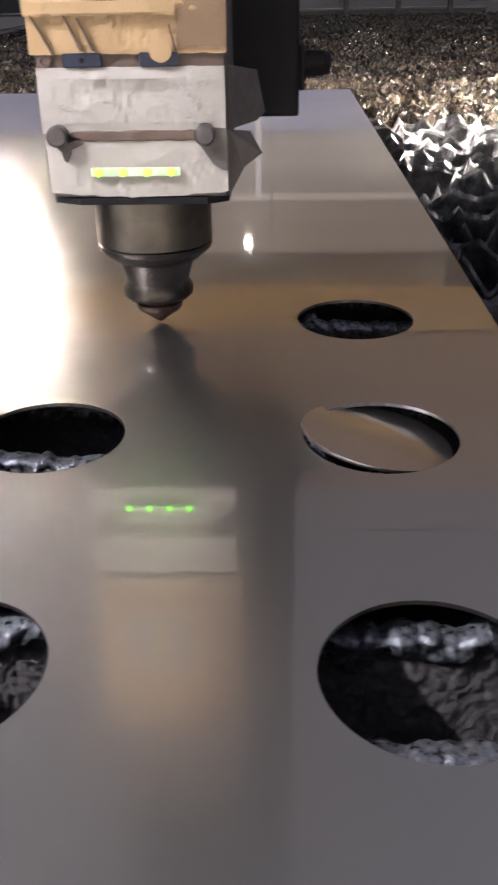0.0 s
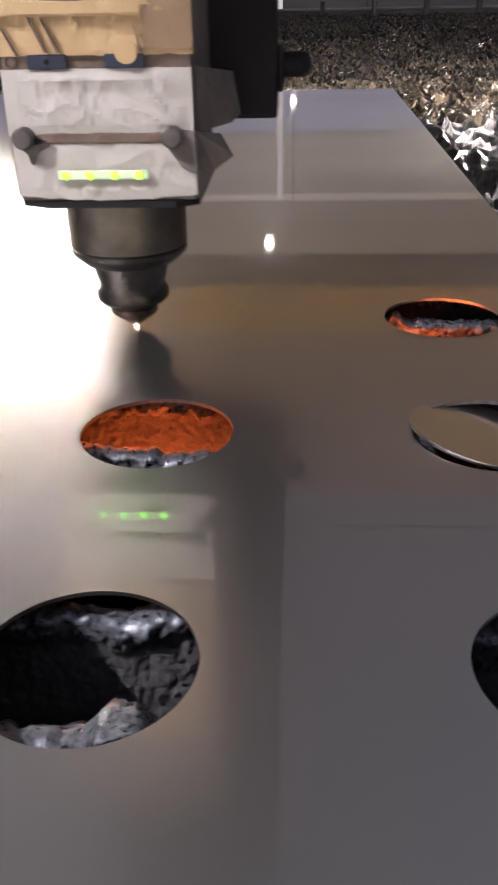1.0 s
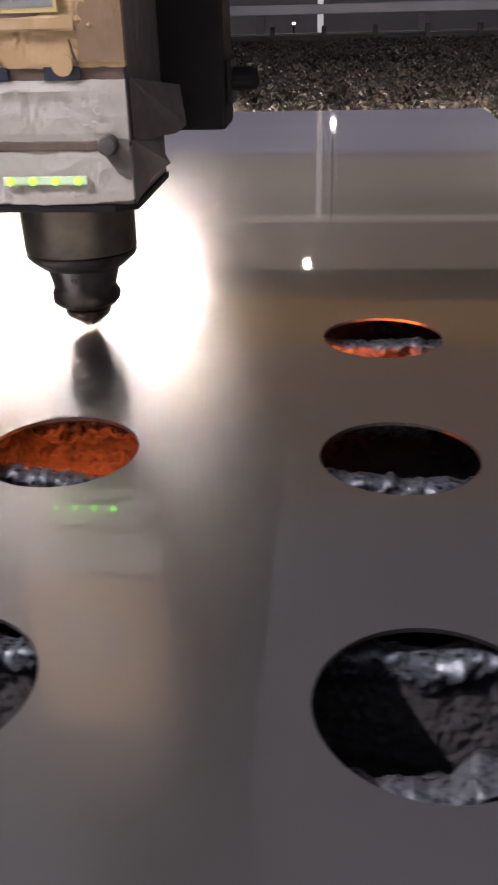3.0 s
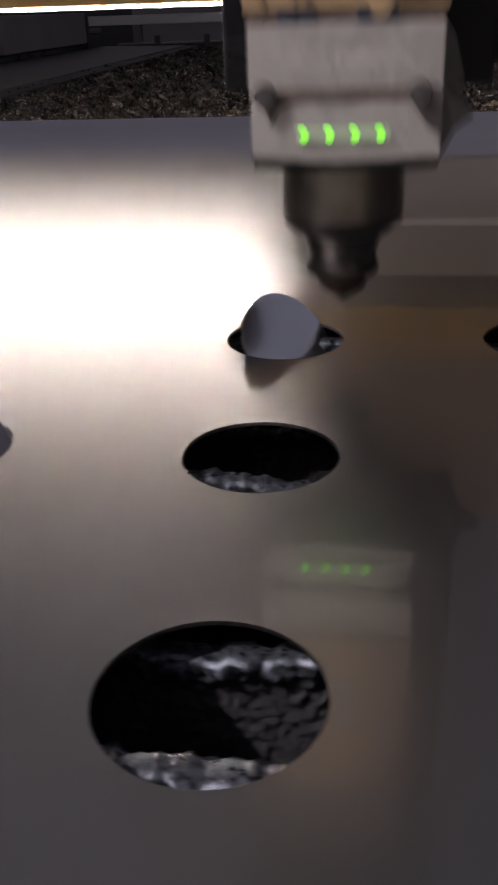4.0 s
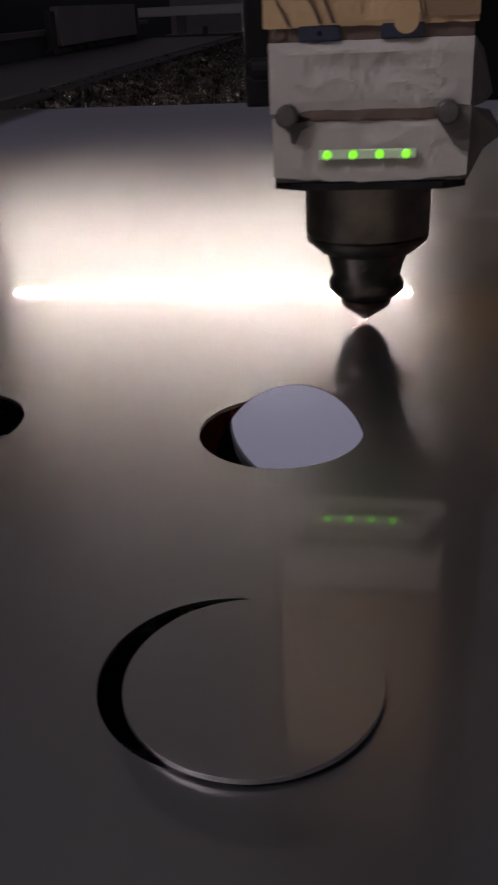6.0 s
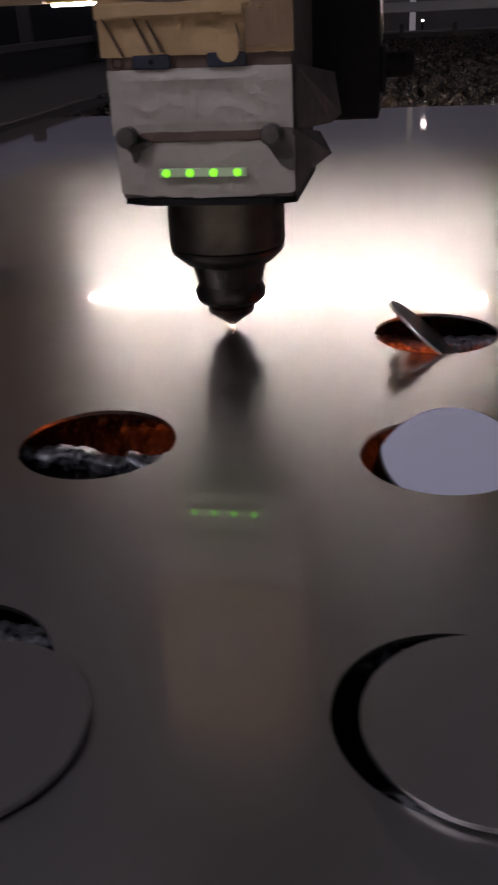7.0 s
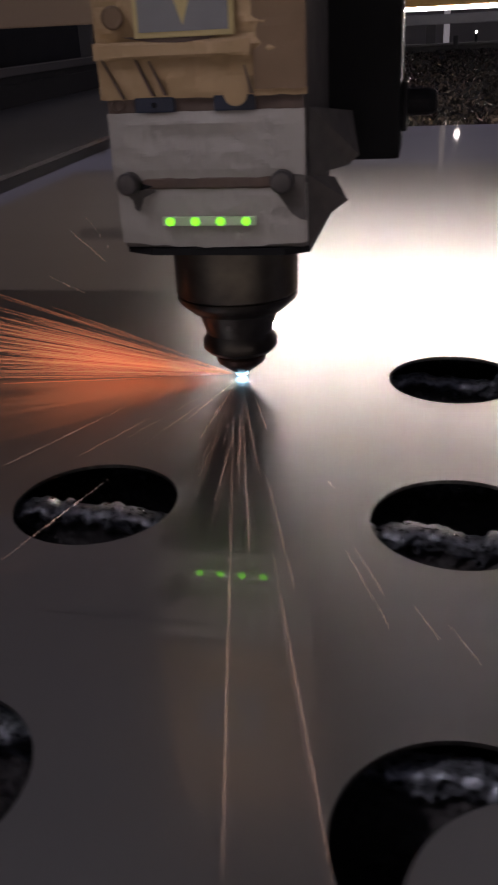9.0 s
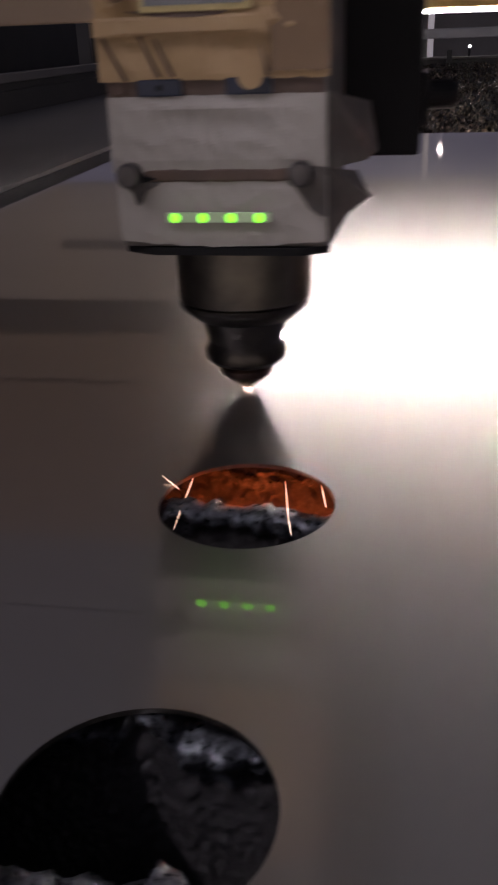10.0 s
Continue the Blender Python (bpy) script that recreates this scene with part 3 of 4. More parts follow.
# ---------------------------------------------------------------- cutting head
def rumpled(x0, x1, z0, z1, y, seed, amp, depth=0.003, nx=40, nz=24, bow=0.0):
    """A crumpled sheet of tape on the front of the head, closed at the back."""
    bm = bmesh.new()
    g = []
    for i in range(nx + 1):
        col = []
        for k in range(nz + 1):
            u, w = i / nx, k / nz
            x, z = x0 + (x1 - x0) * u, z0 + (z1 - z0) * w
            edge = min(1.0, 6 * min(u, 1 - u)) * min(1.0, 6 * min(w, 1 - w))
            f = abs(noise.noise((x * 50 + z * 30, z * 90, seed))) + 0.5 * abs(noise.noise((x * 150, z * 120 + x * 60, seed + 7)))
            ez = bow * (4 * (u - 0.5) ** 2) * (1 - w)
            jag = 0.0006 * noise.noise((x * 180, seed, 3)) if k in (0, nz) else 0.0
            col.append(bm.verts.new((x, y - amp * (0.9 - f) * (0.35 + 0.65 * edge), z + ez + jag)))
        g.append(col)
    for i in range(nx):
        for k in range(nz):
            bm.faces.new((g[i][k], g[i + 1][k], g[i + 1][k + 1], g[i][k + 1]))
    border = [g[i][0] for i in range(nx + 1)] + [g[nx][k] for k in range(1, nz + 1)] + [g[i][nz] for i in range(nx - 1, -1, -1)] + [g[0][k] for k in range(nz - 1, 0, -1)]
    back = [bm.verts.new((v.co.x, y + depth, v.co.z)) for v in border]
    for i in range(len(border)):
        j = (i + 1) % len(border)
        bm.faces.new((border[j], border[i], back[i], back[j]))
    bm.faces.new(back)
    return bm


def head():
    root = thing("laser_head", "laser cutting head wrapped in white and brown tape", "cutting head")
    mm = 0.001
    n = part("nozzle", lathe([(0.9 * mm, 1.2 * mm), (1.6 * mm, 1.3 * mm), (11.0 * mm, 8.2 * mm), (11.8 * mm, 9.6 * mm), (11.8 * mm, 11.5 * mm), (10.6 * mm, 13 * mm)], 48), COPPER, root, "sooty copper nozzle tip")
    smooth_by_angle(n)
    n = part("nozzle_ring", lathe([(10.6 * mm, 12.6 * mm), (15.8 * mm, 14.6 * mm), (17.6 * mm, 16.5 * mm), (17.8 * mm, 20 * mm), (16.2 * mm, 23.0 * mm), (15.8 * mm, 24 * mm)], 56), NOZZLE_DARK, root, "dark knurled locking ring")
    smooth_by_angle(n)
    n = part("ceramic_body", lathe([(15.7 * mm, 23.5 * mm), (19.0 * mm, 35.5 * mm)], 56), NOZZLE_DARK, root, "dark tapered nozzle body")
    smooth_by_angle(n)
    part("set_screw", lathe([(1.6 * mm, 0), (1.6 * mm, 1.5 * mm), (1.0 * mm, 1.8 * mm)], 12, None, pose(-0.001, -0.0165, 0.030, 76)), BOLT, root)
    n = part("flange", lathe([(19.5 * mm, 34.6 * mm), (22 * mm, 35.4 * mm), (27.6 * mm, 40.2 * mm), (28.2 * mm, 41.5 * mm), (28.2 * mm, 43.0 * mm), (27.4 * mm, 43.6 * mm)], 64), NOZZLE_DARK, root, "dark chamfered flange")
    smooth_by_angle(n)
    n = part("sensor_collar", lathe([(27.4 * mm, 43.4 * mm), (28.4 * mm, 44.2 * mm), (28.4 * mm, 70.5 * mm)], 64), NOZZLE, root, "brushed dull steel collar")
    smooth_by_angle(n)
    # body box with a black sole plate
    bm = bmesh.new()
    pts = [(-38, -38), (-26, -44), (30, -44), (39.5, -38), (39.5, 45), (-38, 45)]
    for z0, z1 in ((70.3, 73.2),):
        lo = [bm.verts.new((x * mm, y * mm, z0 * mm)) for x, y in pts]
        hi = [bm.verts.new((x * mm, y * mm, z1 * mm)) for x, y in pts]
        for i in range(len(pts)):
            j = (i + 1) % len(pts)
            bm.faces.new((lo[i], lo[j], hi[j], hi[i]))
        bm.faces.new(lo[::-1]), bm.faces.new(hi)
    part("sole_plate", bm, BLACK, root, "black sole plate")
    part("body", box(-0.0375, 0.0385, -0.0425, 0.045, 0.0733, 0.30, 0.001), TAPE_EDGE, root, "dark tape-covered body")
    part("lower_tape", rumpled(-0.0380, 0.0392, 0.0737, 0.0985, -0.0436, 1.0, 0.0016, bow=0.0022), TAPE, root, "white masking tape over the indicator lights")
    part("upper_tape", rumpled(-0.0388, 0.0390, 0.1005, 0.1262, -0.0440, 5.0, 0.0026), TAPE, root, "crumpled white masking tape")
    part("brown_band", rumpled(-0.030, 0.030, 0.0972, 0.1018, -0.0445, 9.0, 0.0012, nx=24, nz=6), BROWN_BAND, root, "scorched brown strip between the bolts")
    part("gap_band", box(-0.0385, 0.0388, -0.0437, -0.042, 0.1255, 0.1320), BROWN_BAND, root, "brown strip in the gap")
    for x0, x1 in ((-0.0270, -0.0110), (0.0045, 0.0205)):
        part("blue_clip", box(x0, x1, -0.0458, -0.0436, 0.1262, 0.1318, 0.0006), BLUE, root, "dark blue plastic clip")
    part("clip_hole", lathe([(0.0011, 0), (0.0011, 0.0004)], 12, None, pose(-0.019, -0.0458, 0.129, 90)), BLACK, root)
    part("rivet", lathe([(0.0030, 0), (0.0030, 0.0008), (0.0018, 0.0012), (0.0016, 0.0006)], 16, None, pose(-0.0345, -0.0437, 0.129, 90)), BROWN_BAND, root, "rusty rivet")
    part("brown_tape", rumpled(-0.0405, 0.0400, 0.1312, 0.2400, -0.0445, 13.0, 0.0034, nx=48, nz=60), KRAFT, root, "creased brown paper tape")
    # Shaded right side of the brown tape, put in as a darker colour.
    part("brown_tape_shade", rumpled(0.0205, 0.0402, 0.1335, 0.2400, -0.0462, 17.0, 0.0010, nx=12, nz=40), KRAFT_DARK, root, "right side of the brown tape, its shade put in as darker brown")
    for x, z, w in ((0.0135, 0.1325, 0.0046),):
        part("round_sticker", lathe([(w, 0), (w, 0.0006)], 24, None, pose(x, -0.0472, z, 90)), KRAFT, root, "round pale sticker")
    # bolts that hold the front
    for x in (-0.0318, 0.0303):
        b = part("bolt", lathe([(0.0044, 0), (0.0044, 0.0055), (0.0036, 0.0064), (0.002, 0.0066)], 24, None, pose(x, -0.0446, 0.1000, 90)), BOLT, root, "grey round-headed bolt")
        smooth_by_angle(b)
    # lights behind the tape
    # The carrier's faint green glow stands in for the LEDs' halo.
    part("led_carrier", box(-0.0195, 0.0190, -0.0468, -0.0455, 0.0829, 0.0866, 0.0005), LED_GLASS, root, "pale strip that carries the lights, their halo added as a faint glow")
    for k in range(4):
        part("indicator_light", lathe([(0.0017, 0), (0.0017, 0.0004), (0.0010, 0.0010)], 20, None, pose(-0.0161 + 0.0104 * k, -0.0468, 0.0847, 90)), LED_GREEN, root, "green glowing indicator light")
    # warning sign and plug on the brown tape
    part("sign_frame", box(-0.0235, 0.0145, -0.0490, -0.0476, 0.1525, 0.1905, 0.0004), SIGN_YELLOW, root, "pale yellow sign border")
    part("sign_plate", box(-0.0215, 0.0125, -0.0494, -0.0489, 0.1545, 0.1885), SIGN_GREY, root, "grey sign face")
    bm = bmesh.new()
    t = [(-0.0125, 0.180), (0.0035, 0.180), (-0.0045, 0.1565)]
    lo = [bm.verts.new((x, -0.0493, z)) for x, z in t]
    hi = [bm.verts.new((x, -0.0498, z)) for x, z in t]
    for i in range(3):
        bm.faces.new((lo[i], lo[(i + 1) % 3], hi[(i + 1) % 3], hi[i]))
    bm.faces.new(hi), bm.faces.new(lo[::-1])
    part("sign_triangle", bm, SIGN_YELLOW, root, "pale yellow triangle")
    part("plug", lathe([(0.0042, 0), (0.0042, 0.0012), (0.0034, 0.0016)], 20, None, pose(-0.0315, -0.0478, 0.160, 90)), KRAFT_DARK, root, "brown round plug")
    # dark patches on the tape beside the bolts, creases with drawn-in shade, and torn flaps on the side
    def patch(name, pts, y, mat, label, thick=0.0005):
        bm = bmesh.new()
        a = [bm.verts.new((x * mm, y, z * mm)) for x, z in pts]
        b = [bm.verts.new((x * mm, y + thick, z * mm)) for x, z in pts]
        bm.faces.new(a), bm.faces.new(b[::-1])
        for i in range(len(pts)):
            j = (i + 1) % len(pts)
            bm.faces.new((a[j], a[i], b[i], b[j]))
        part(name, bm, mat, root, label)
    patch("bolt_patch", [(25.0, 101.5), (26.5, 97.5), (30.0, 92.5), (33.5, 87.5), (37.0, 85.2), (39.3, 84.8), (39.3, 102.0), (33.0, 102.6)], -0.0462, TAPE_EDGE, "dark patch on the tape beside the bolt")
    patch("bolt_patch", [(-34.5, 97.0), (-33.0, 94.8), (-31.2, 93.2), (-30.4, 89.6), (-29.0, 88.8), (-27.8, 91.0), (-26.4, 94.2), (-21.5, 96.4), (-21.0, 97.6)], -0.0464, TAPE_EDGE, "dark patch on the tape beside the bolt")
    patch("bolt_patch", [(-31.0, 103.0), (-26.5, 99.6), (-22.0, 98.6), (-27.0, 97.2), (-31.0, 97.0)], -0.0466, BLACK, "black patch beside the bolt")
    # Shade in the creases, laid on as dark brown slivers.
    for (x0, z0), (x1, z1), w in (((-38.0, 146.0), (-30.2, 131.5), 0.45), ((-25.3, 147.0), (-18.5, 132.5), 0.6), ((-19.3, 144.5), (-13.5, 132.5), 0.6), ((17.2, 142.0), (19.8, 132.2), 0.5)):
        mat = BROWN_BAND if z0 > 130 else TAPE_EDGE
        patch("crease_shade", [(x0, z0), (x0 + 0.25, z0 + 0.2), (x1 + w, z1), (x1 - w, z1)], -0.0482 if z0 > 130 else -0.0474, mat, "drawn-in shade of a wrinkle in the tape", 0.0016)
    # Shade below the fold, drawn as one dark sliver.
    patch("fold_shade", [(-29.0, 153.2), (-18.0, 151.2), (-6.0, 150.6), (4.0, 151.4), (9.5, 153.4), (-8.0, 153.0)], -0.0484, BROWN_BAND, "drawn-in shade under a fold of the brown tape", 0.0018)
    part("tape_lip", rumpled(-0.0408, 0.0200, 0.1455, 0.1515, -0.0476, 23.0, 0.0016, nx=30, nz=6), KRAFT, root, "raised fold of brown tape")
    for pts3, mat, lab in ((((0.0392, -0.041, 0.101), (0.0392, -0.041, 0.0735), (0.0455, -0.034, 0.084), (0.0535, -0.030, 0.0893), (0.0480, -0.026, 0.098)), TAPE_EDGE, "torn flap of dark tape"),
                           (((0.0392, -0.036, 0.126), (0.0392, -0.036, 0.100), (0.050, 0.012, 0.097), (0.054, 0.020, 0.100), (0.050, 0.030, 0.118)), TAPE_EDGE, "loose dark tape on the side")):
        bm = bmesh.new()
        n5 = len(pts3)
        a = [bm.verts.new(p) for p in pts3]
        b = [bm.verts.new((p[0] + 0.0006, p[1] + 0.0004, p[2])) for p in pts3]
        bm.faces.new(a), bm.faces.new(b[::-1])
        for i in range(n5):
            bm.faces.new((a[i], a[(i + 1) % n5], b[(i + 1) % n5], b[i]))
        part("tape_flap", bm, mat, root, lab)
    # black slide behind the body and its arm to the gantry
    part("slide", box(-0.061, 0.0715, 0.046, 0.085, 0.094, 0.60, 0.002), BLACK, root, "black slide plate")
    part("slide_block", box(0.0715, 0.0745, 0.050, 0.080, 0.106, 0.128, 0.001), BLACK, root)
    part("knob", lathe([(0.0062, 0), (0.0062, 0.010), (0.0050, 0.013), (0.003, 0.0138)], 24, None, pose(0.0745, 0.062, 0.118, 0, 90)), BLACK, root, "black round knob")
    part("arm", box(-0.05, 0.07, 0.085, 0.53, 0.30, 0.42, 0.004), BLACK, root, "black carriage arm")
    part("cable_stub", lathe([(0.005, 0), (0.005, 0.015), (0.0035, 0.017)], 16, None, pose(-0.0385, 0.02, 0.113, 0, -90)), BLACK, root)
    return root


HEAD = head()


def streak(a, b, r):
    """A thin spark trail from a to b, tapered at both ends."""
    a, b = Vector(a), Vector(b)
    q = Vector((0, 0, 1)).rotation_difference((b - a).normalized()).to_matrix().to_4x4()
    n = (b - a).length
    return lathe([(r * 0.25, 0), (r, n * 0.5), (r * 0.8, n * 0.9), (r * 0.2, n)], 5, None, Matrix.Translation(a) @ q)


def spark_jet():
    """Molten metal thrown down below the cut."""
    root = thing("molten_jet", "orange glowing jet of molten metal below the cut", "sparks")
    part("jet", lathe([(0.0006, -0.0032), (0.0018, -0.008), (0.0026, -0.016), (0.0022, -0.023), (0.0008, -0.028)], 12), MELT, root)
    part("cut_glow", lathe([(0.0004, 0.0003), (0.0011, 0.0006), (0.0009, 0.0013)], 12), ARC, root, "hot glowing spot under the nozzle")
    return root


JET = spark_jet()


def spray():
    """Sparks that fly along the channel between two slats."""
    root = thing("spark_spray", "orange sparks flying between the slats under the sheet", "sparks")
    rng = random.Random(17)
    for k in range(16):
        a = Vector((rng.uniform(0.004, 0.03), rng.uniform(0.0, 0.006), rng.uniform(-0.024, -0.014)))
        b = Vector((rng.uniform(0.10, 0.19), rng.uniform(-0.012, 0.016), rng.uniform(-0.036, -0.020)))
        part("spark_trail", streak(a, b, rng.uniform(0.0004, 0.0009)), MELT_SPRAY, root)
    for k in range(14):
        a = Vector((rng.uniform(-0.06, 0.03), rng.uniform(-0.112, -0.088), rng.uniform(-0.062, -0.036)))
        b = a + Vector((rng.uniform(0.05, 0.11), rng.uniform(-0.006, 0.006), rng.uniform(-0.015, 0.008)))
        part("spark_trail", streak(a, b, rng.uniform(0.0003, 0.0006)), MELT_SPRAY, root)
    return root


SPRAY = spray()


def hot_kerf():
    """The still glowing end of the cut behind the nozzle, on the circle round which it is led."""
    root = thing("hot_kerf", "thin glowing line of fresh cut in the sheet", "cut line")
    bm = bmesh.new()
    n, width = 24, 0.00022
    rows = []
    for k in range(n + 1):
        a = radians(-3 - 26 * k / n)
        w = width * (1 - k / n) ** 0.5 + 0.00003
        rows.append([bm.verts.new(((R_CUT + d) * math.cos(a), (R_CUT + d) * math.sin(a), z)) for d, z in ((-w, 0.0001), (w, 0.0001), (w, 0.0004), (-w, 0.0004))])
    for p, q in zip(rows, rows[1:]):
        for k in range(4):
            bm.faces.new((p[k], p[(k + 1) % 4], q[(k + 1) % 4], q[k]))
    bm.faces.new(rows[0]), bm.faces.new(rows[-1][::-1])
    part("glow_line", bm, KERF, root)
    return root


KERF_LINE = hot_kerf()


SPARK_TRAILS = [  # ends of single spark trails, from the pierced spot
    ((0.004, -0.040, 0.001), (0.052, -0.280, 0.004)), ((0.042, -0.160, 0.003), (0.074, -0.278, 0.003)), ((0.011, -0.073, 0.004), (0.016, -0.132, 0.002)),
    ((0.006, -0.030, 0.002), (0.035, -0.163, 0.003)), ((0.010, -0.040, 0.002), (0.028, -0.107, 0.003)), ((0.012, -0.030, 0.002), (0.024, -0.067, 0.003)),
    ((0.030, -0.105, 0.003), (0.052, -0.179, 0.003)), ((-0.043, -0.048, 0.003), (-0.074, -0.110, 0.003)), ((-0.028, -0.058, 0.003), (-0.047, -0.099, 0.003)),
    ((0.065, -0.156, 0.003), (0.081, -0.195, 0.003)), ((0.067, -0.154, 0.004), (0.079, -0.180, 0.003)), ((0.086, -0.181, 0.003), (0.095, -0.199, 0.003)),
    ((0.097, -0.191, 0.003), (0.105, -0.207, 0.003)), ((0.054, -0.109, 0.003), (0.057, -0.115, 0.003)), ((-0.028, -0.116, 0.003), (-0.045, -0.176, 0.003)),
    ((-0.080, 0.0, 0.072), (-0.063, 0.0, 0.056)), ((-0.070, 0.0, 0.077), (-0.061, 0.0, 0.063)), ((-0.095, 0.0, 0.050), (-0.076, 0.0, 0.041))]


def spark_fan(root, rng, count, az, spread, up, reach, mat, thin):
    """Sparks thrown out in one direction, low over the sheet."""
    for k in range(count):
        a, e = radians(az + rng.gauss(0, spread)), radians(min(17.0, abs(rng.gauss(up, up * 0.8))))
        d = Vector((math.cos(a) * math.cos(e), math.sin(a) * math.cos(e), math.sin(e)))
        r0 = rng.uniform(0.004, reach * 0.45)
        r1 = r0 + rng.uniform(0.35, 0.75) * reach
        part("spark_trail", streak(d * r0 + Vector((0, 0, 0.001)), d * r1 + Vector((0, 0, 0.001)), rng.uniform(0.6, 1.2) * thin), mat, root)


def flash(root):
    part("flash", lathe([(0.0005, 0.0002), (0.0026, 0.0012), (0.0030, 0.0022), (0.0012, 0.0042)], 12), FLASH, root, "blue-white flash")


def spark_shower():
    """The burst of sparks when the beam pierces the sheet for the last circle."""
    root = thing("spark_shower", "burst of orange sparks from the pierced sheet", "sparks")
    rng = random.Random(5)
    flash(root)
    spark_fan(root, rng, 240, 182, 6, 6, 0.15, SPARK_DIM, 0.00006)
    spark_fan(root, rng, 12, -86, 14, 2, 0.12, SPARK, 0.000013)
    for a, b in SPARK_TRAILS:
        part("spark_trail", streak(a, b, 0.000016), SPARK, root)
    return root


def first_shower():
    """The burst when the first circle is pierced, a wide fan over the sheet."""
    root = thing("spark_shower", "wide fan of orange sparks from the pierced sheet", "sparks")
    rng = random.Random(8)
    flash(root)
    spark_fan(root, rng, 60, -8, 9, 3, 0.30, SPARK_DIM, 0.00007)
    spark_fan(root, rng, 45, -38, 14, 2, 0.26, SPARK_DIM, 0.00007)
    spark_fan(root, rng, 14, -85, 25, 2, 0.20, SPARK, 0.00004)
    spark_fan(root, rng, 6, -130, 12, 2, 0.20, SPARK, 0.00004)
    spark_fan(root, rng, 8, 22, 8, 4, 0.30, SPARK, 0.00004)
    return root


SHOWER, FIRST_SHOWER = spark_shower(), first_shower()


def hole_sparks(label, trails, r):
    """Bright spark trails that cross the mouth of a hole."""
    root = thing("spark_trails", label, "sparks")
    for a, b in trails:
        part("spark_trail", streak(a, b, r), SPARK_HOT, root)
    return root


FAN_SPARKS = hole_sparks("fine orange spark trails under a hole", [
    ((0.020, 0.030, -0.007), (-0.008, -0.033, -0.007)), ((0.012, 0.028, -0.007), (-0.026, -0.014, -0.007)),
    ((0.016, 0.029, -0.008), (0.003, 0.006, -0.008)), ((-0.002, 0.022, -0.007), (-0.027, -0.004, -0.007)), ((-0.006, 0.025, -0.008), (-0.022, 0.006, -0.008))], 0.00009)
LAST_SPARKS = hole_sparks("white-hot spark trails in the mouth of a hole", [
    ((-0.0222, -0.0150, -0.0035), (-0.0242, 0.0235, -0.0035)), ((0.0100, 0.0240, -0.0035), (0.0145, -0.002, -0.0035)), ((0.0145, -0.002, -0.0035), (0.0170, -0.0136, -0.0035)),
    ((0.0235, 0.0215, -0.0035), (0.0265, 0.0060, -0.0035)), ((-0.0330, 0.013, 0.002), (-0.026, 0.009, -0.001))], 0.00017)


# ---------------------------------------------------------------- movement
LIFT_Z = ((0.05, 0.0), (0.13, 0.006), (0.19, 0.013), (0.225, 0.0215), (0.232, 0.0245), (0.258, 0.031), (0.265, 0.0318), (0.298, 0.037), (0.325, 0.042), (0.365, 0.044), (0.425, 0.040),
          (0.465, 0.031), (0.525, 0.026), (0.565, 0.019), (0.625, 0.011), (0.68, 0.002), (0.74, 0.0))
LIFT_X = ((0.242, 0.0), (0.268, 0.26), (0.325, 0.52), (0.365, 0.86), (0.40, 0.98), (0.425, 1.0))


def between(table, u):
    xs, ys = zip(*table)
    return float(np.interp(u, xs, ys))


def head_place(t):
    """x, y, z of the nozzle's tip, and whether the beam is on."""
    c = max([k for k in STARTS if k == 1 or t >= LIFTS[k - 1]])
    a = min(max(t - STARTS[c], 0.0) * RATE, 360.0)
    x, y, z = column(c) + R_CUT * math.cos(radians(a)), HEAD_Y + R_CUT * math.sin(radians(a)), 0.0
    on = 0 < a < 360
    if c > 1 and t < LIFTS[c - 1] + 0.75 and a == 0:
        u = t - LIFTS[c - 1] + (0.075 if c == 2 else 0.0)
        z = between(LIFT_Z, u)
        x = column(c - 1) + R_CUT - PITCH * between(LIFT_X, u)
    elif c == 1 and a >= 360:
        z = between(LIFT_Z, t - LIFTS[1])
    return x, y, z, on


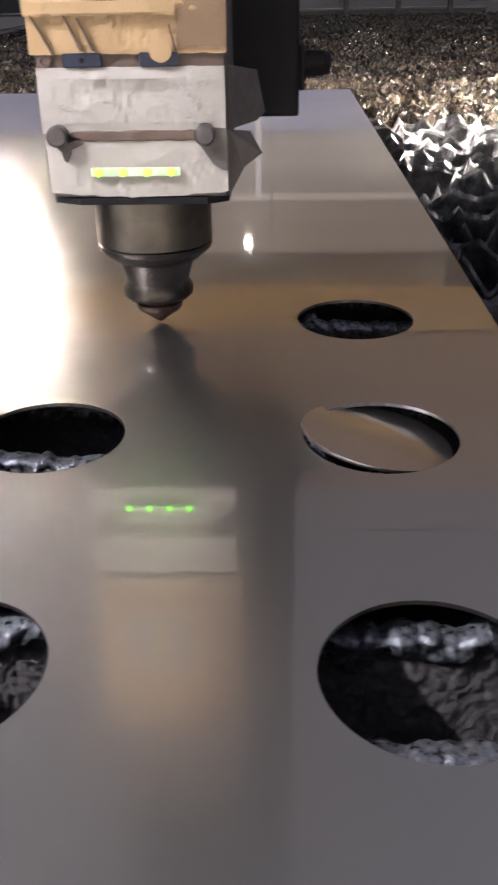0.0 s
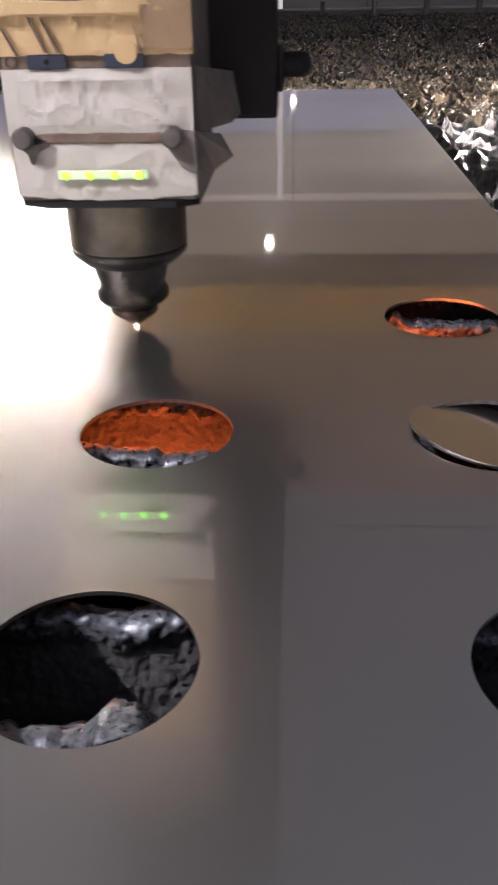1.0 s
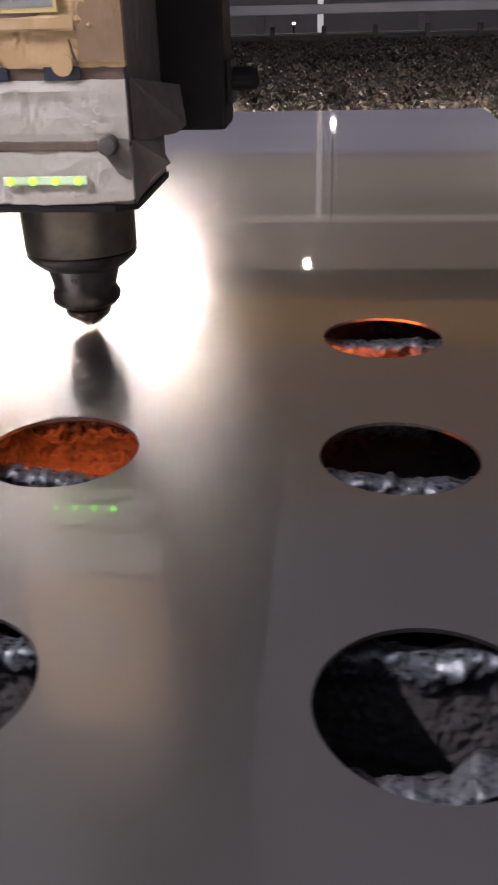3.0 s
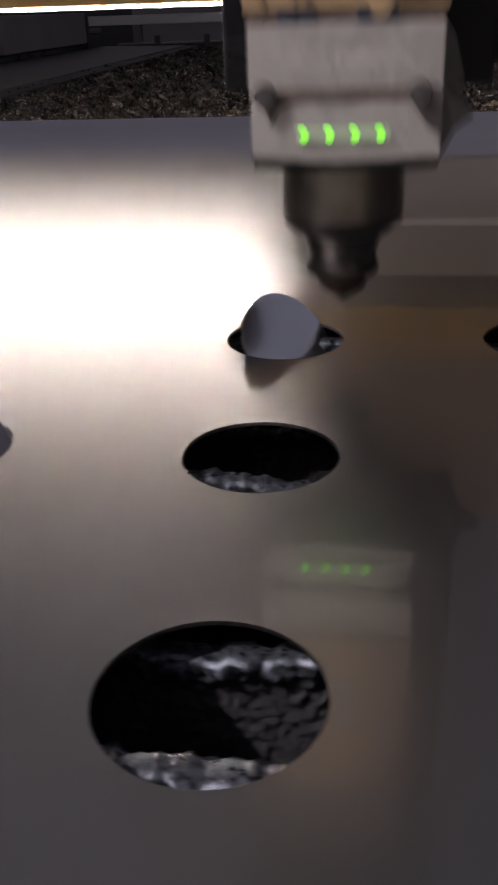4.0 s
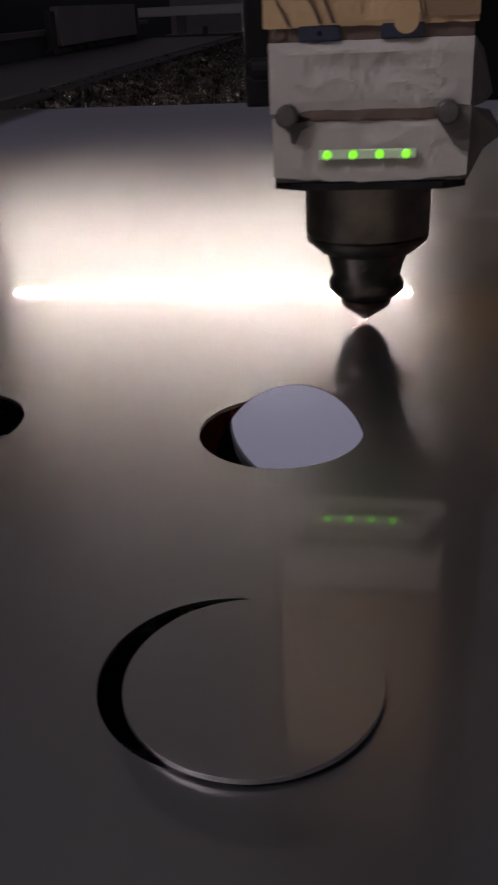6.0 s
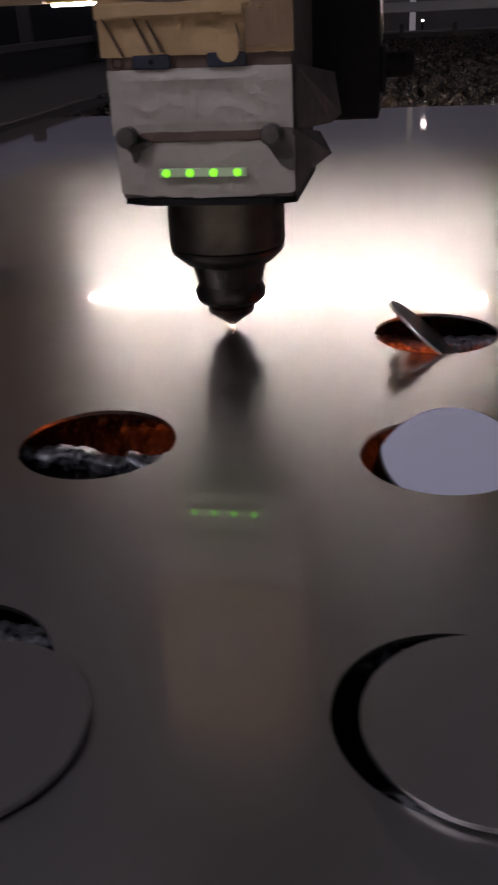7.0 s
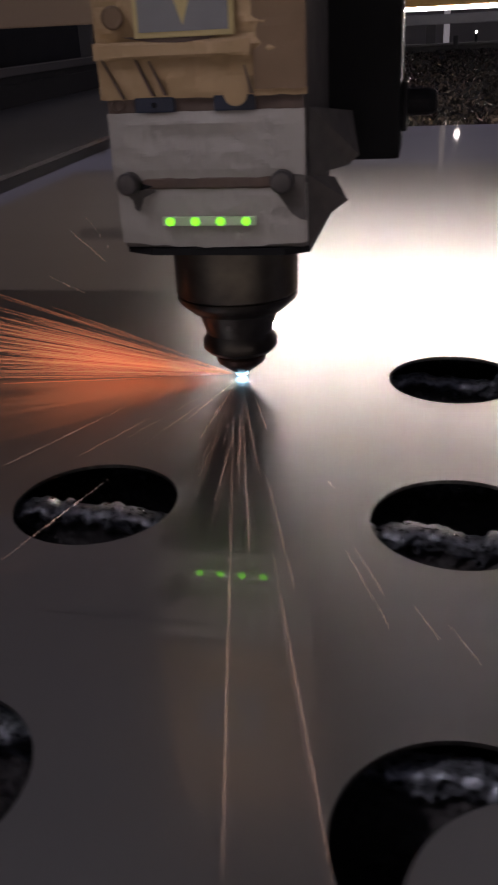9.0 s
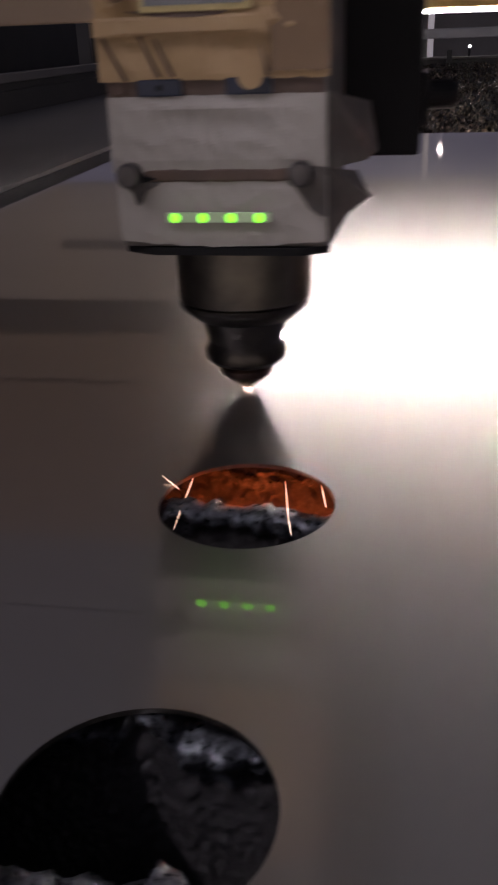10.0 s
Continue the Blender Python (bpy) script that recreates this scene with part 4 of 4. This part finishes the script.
def motions():
    steps = [k / 30 for k in range(301)]
    walk(HEAD, [(t, pose(*head_place(t)[:3])) for t in steps])
    walk(GANTRY, [(t, pose(0, head_place(t)[1] - HEAD_Y, 0)) for t in steps])
    walk(JET, [(t, pose(head_place(t)[0], head_place(t)[1], 0.0 if head_place(t)[3] else -0.8)) for t in steps])
    walk(SPRAY, [(t, pose(head_place(t)[0], HEAD_Y - 0.002, 0.0 if head_place(t)[3] else -0.8)) for t in steps])

    def kerf_pose(t):
        c = max([k for k in STARTS if k == 1 or t >= LIFTS[k - 1]])
        a = (t - STARTS[c]) * RATE
        on = 12 < a < 360
        return pose(column(c), HEAD_Y + 0.0015, 0.0 if on else -0.35, 0, 0, a % 360 if on else 0)

    walk(KERF_LINE, [(t, kerf_pose(t)) for t in steps])

    def burst(ob, x, y, t, drift):
        """A burst that lasts a fifteenth of a second and drifts as it flies."""
        rows = [(0.0, pose(x, y, -0.33))]
        rows += [(t - 2 / 30, pose(x, y, -0.33))] + [(t + k / 30, pose(x + drift * k / 30, y, 0.0)) for k in (-1, 0, 1)]
        rows += [(t + 2 / 30, pose(x, y, -0.33)), (10.0, pose(x, y, -0.33))]
        walk(ob, rows)

    burst(SHOWER, column(5) + R_CUT, HEAD_Y, 9.0, -0.08)
    burst(FIRST_SHOWER, column(1) + R_CUT, HEAD_Y, 0.1, -0.036)
    burst(FAN_SPARKS, column(1) - 0.011, ROW[2], 1.5, -0.025)
    x, y = column(5), ROW[2]
    walk(LAST_SPARKS, [(0.0, pose(x, y, -0.33)), (9.9333, pose(x, y, -0.33)), (9.9667, pose(x + 0.002, y, 0.0)), (10.0, pose(x, y, 0.0))])
    flat = {c: tilted(column(c), ROW[3], 0.0, 0, 0, 1) for c in CUT}
    x, y = column(1), ROW[3]
    gone = tilted(x + 0.002, y + 0.005, -0.11, 0.1, -0.98, 0.2)
    walk(CUT[1], [(0, flat[1]), (1.57, flat[1]), (1.7, tilted(x - 0.0008, y + 0.0015, -0.0044, 1.43, -0.855, 1)), (1.8, tilted(x + 0.001, y, -0.003, 1.2, -0.80, 1)),
                  (1.9, tilted(x - 0.0006, y + 0.003, -0.006, 1.6, -0.25, 1)), (2.0, tilted(x + 0.0004, y + 0.0015, -0.0070, 1.20, -0.85, 1)),
                  (2.2, tilted(x + 0.0045, y - 0.0015, -0.0015, 0.741, -0.684, 1)), (2.5, tilted(x + 0.003, y, -0.012, 0.6, -0.9, 0.8)), (2.8, gone), (10, gone)])
    x = column(2)
    rest = tilted(x - 0.001, y - 0.001, -0.005, 0.42, 0.28, 0.862)
    walk(CUT[2], [(0, flat[2]), (3.76, flat[2]), (3.87, tilted(x + 0.002, y, -0.003, 1.0, -0.85, 1)), (4.0, tilted(x + 0.0022, y + 0.0005, -0.0047, 1.19, -0.883, 1)),
                  (4.1, tilted(x + 0.001, y, -0.005, 0.9, -0.25, 1)), (4.2, rest), (10, rest)])
    x = column(3)
    rest = tilted(x + 0.0007, y - 0.002, -0.003, 0.64, 0.13, 0.76)
    walk(CUT[3], [(0, flat[3]), (6.0, flat[3]), (6.1, rest), (7.35, rest), (7.5, tilted(x - 0.002, y, -0.004, 0.12, -0.05, 0.9)), (10, tilted(x - 0.002, y, -0.004, 0.12, -0.05, 0.9))])
    x = column(4)
    low = tilted(x, y + 0.02, -0.10, 0.1, -0.9, 0.2)
    walk(CUT[4], [(0, flat[4]), (8.22, flat[4]), (8.3, tilted(x, y + 0.004, -0.02, 0.1, -0.3, 0.9)), (8.4, low), (10, low)])
    walk(CUT[5], [(0, flat[5]), (10, flat[5])])


motions()
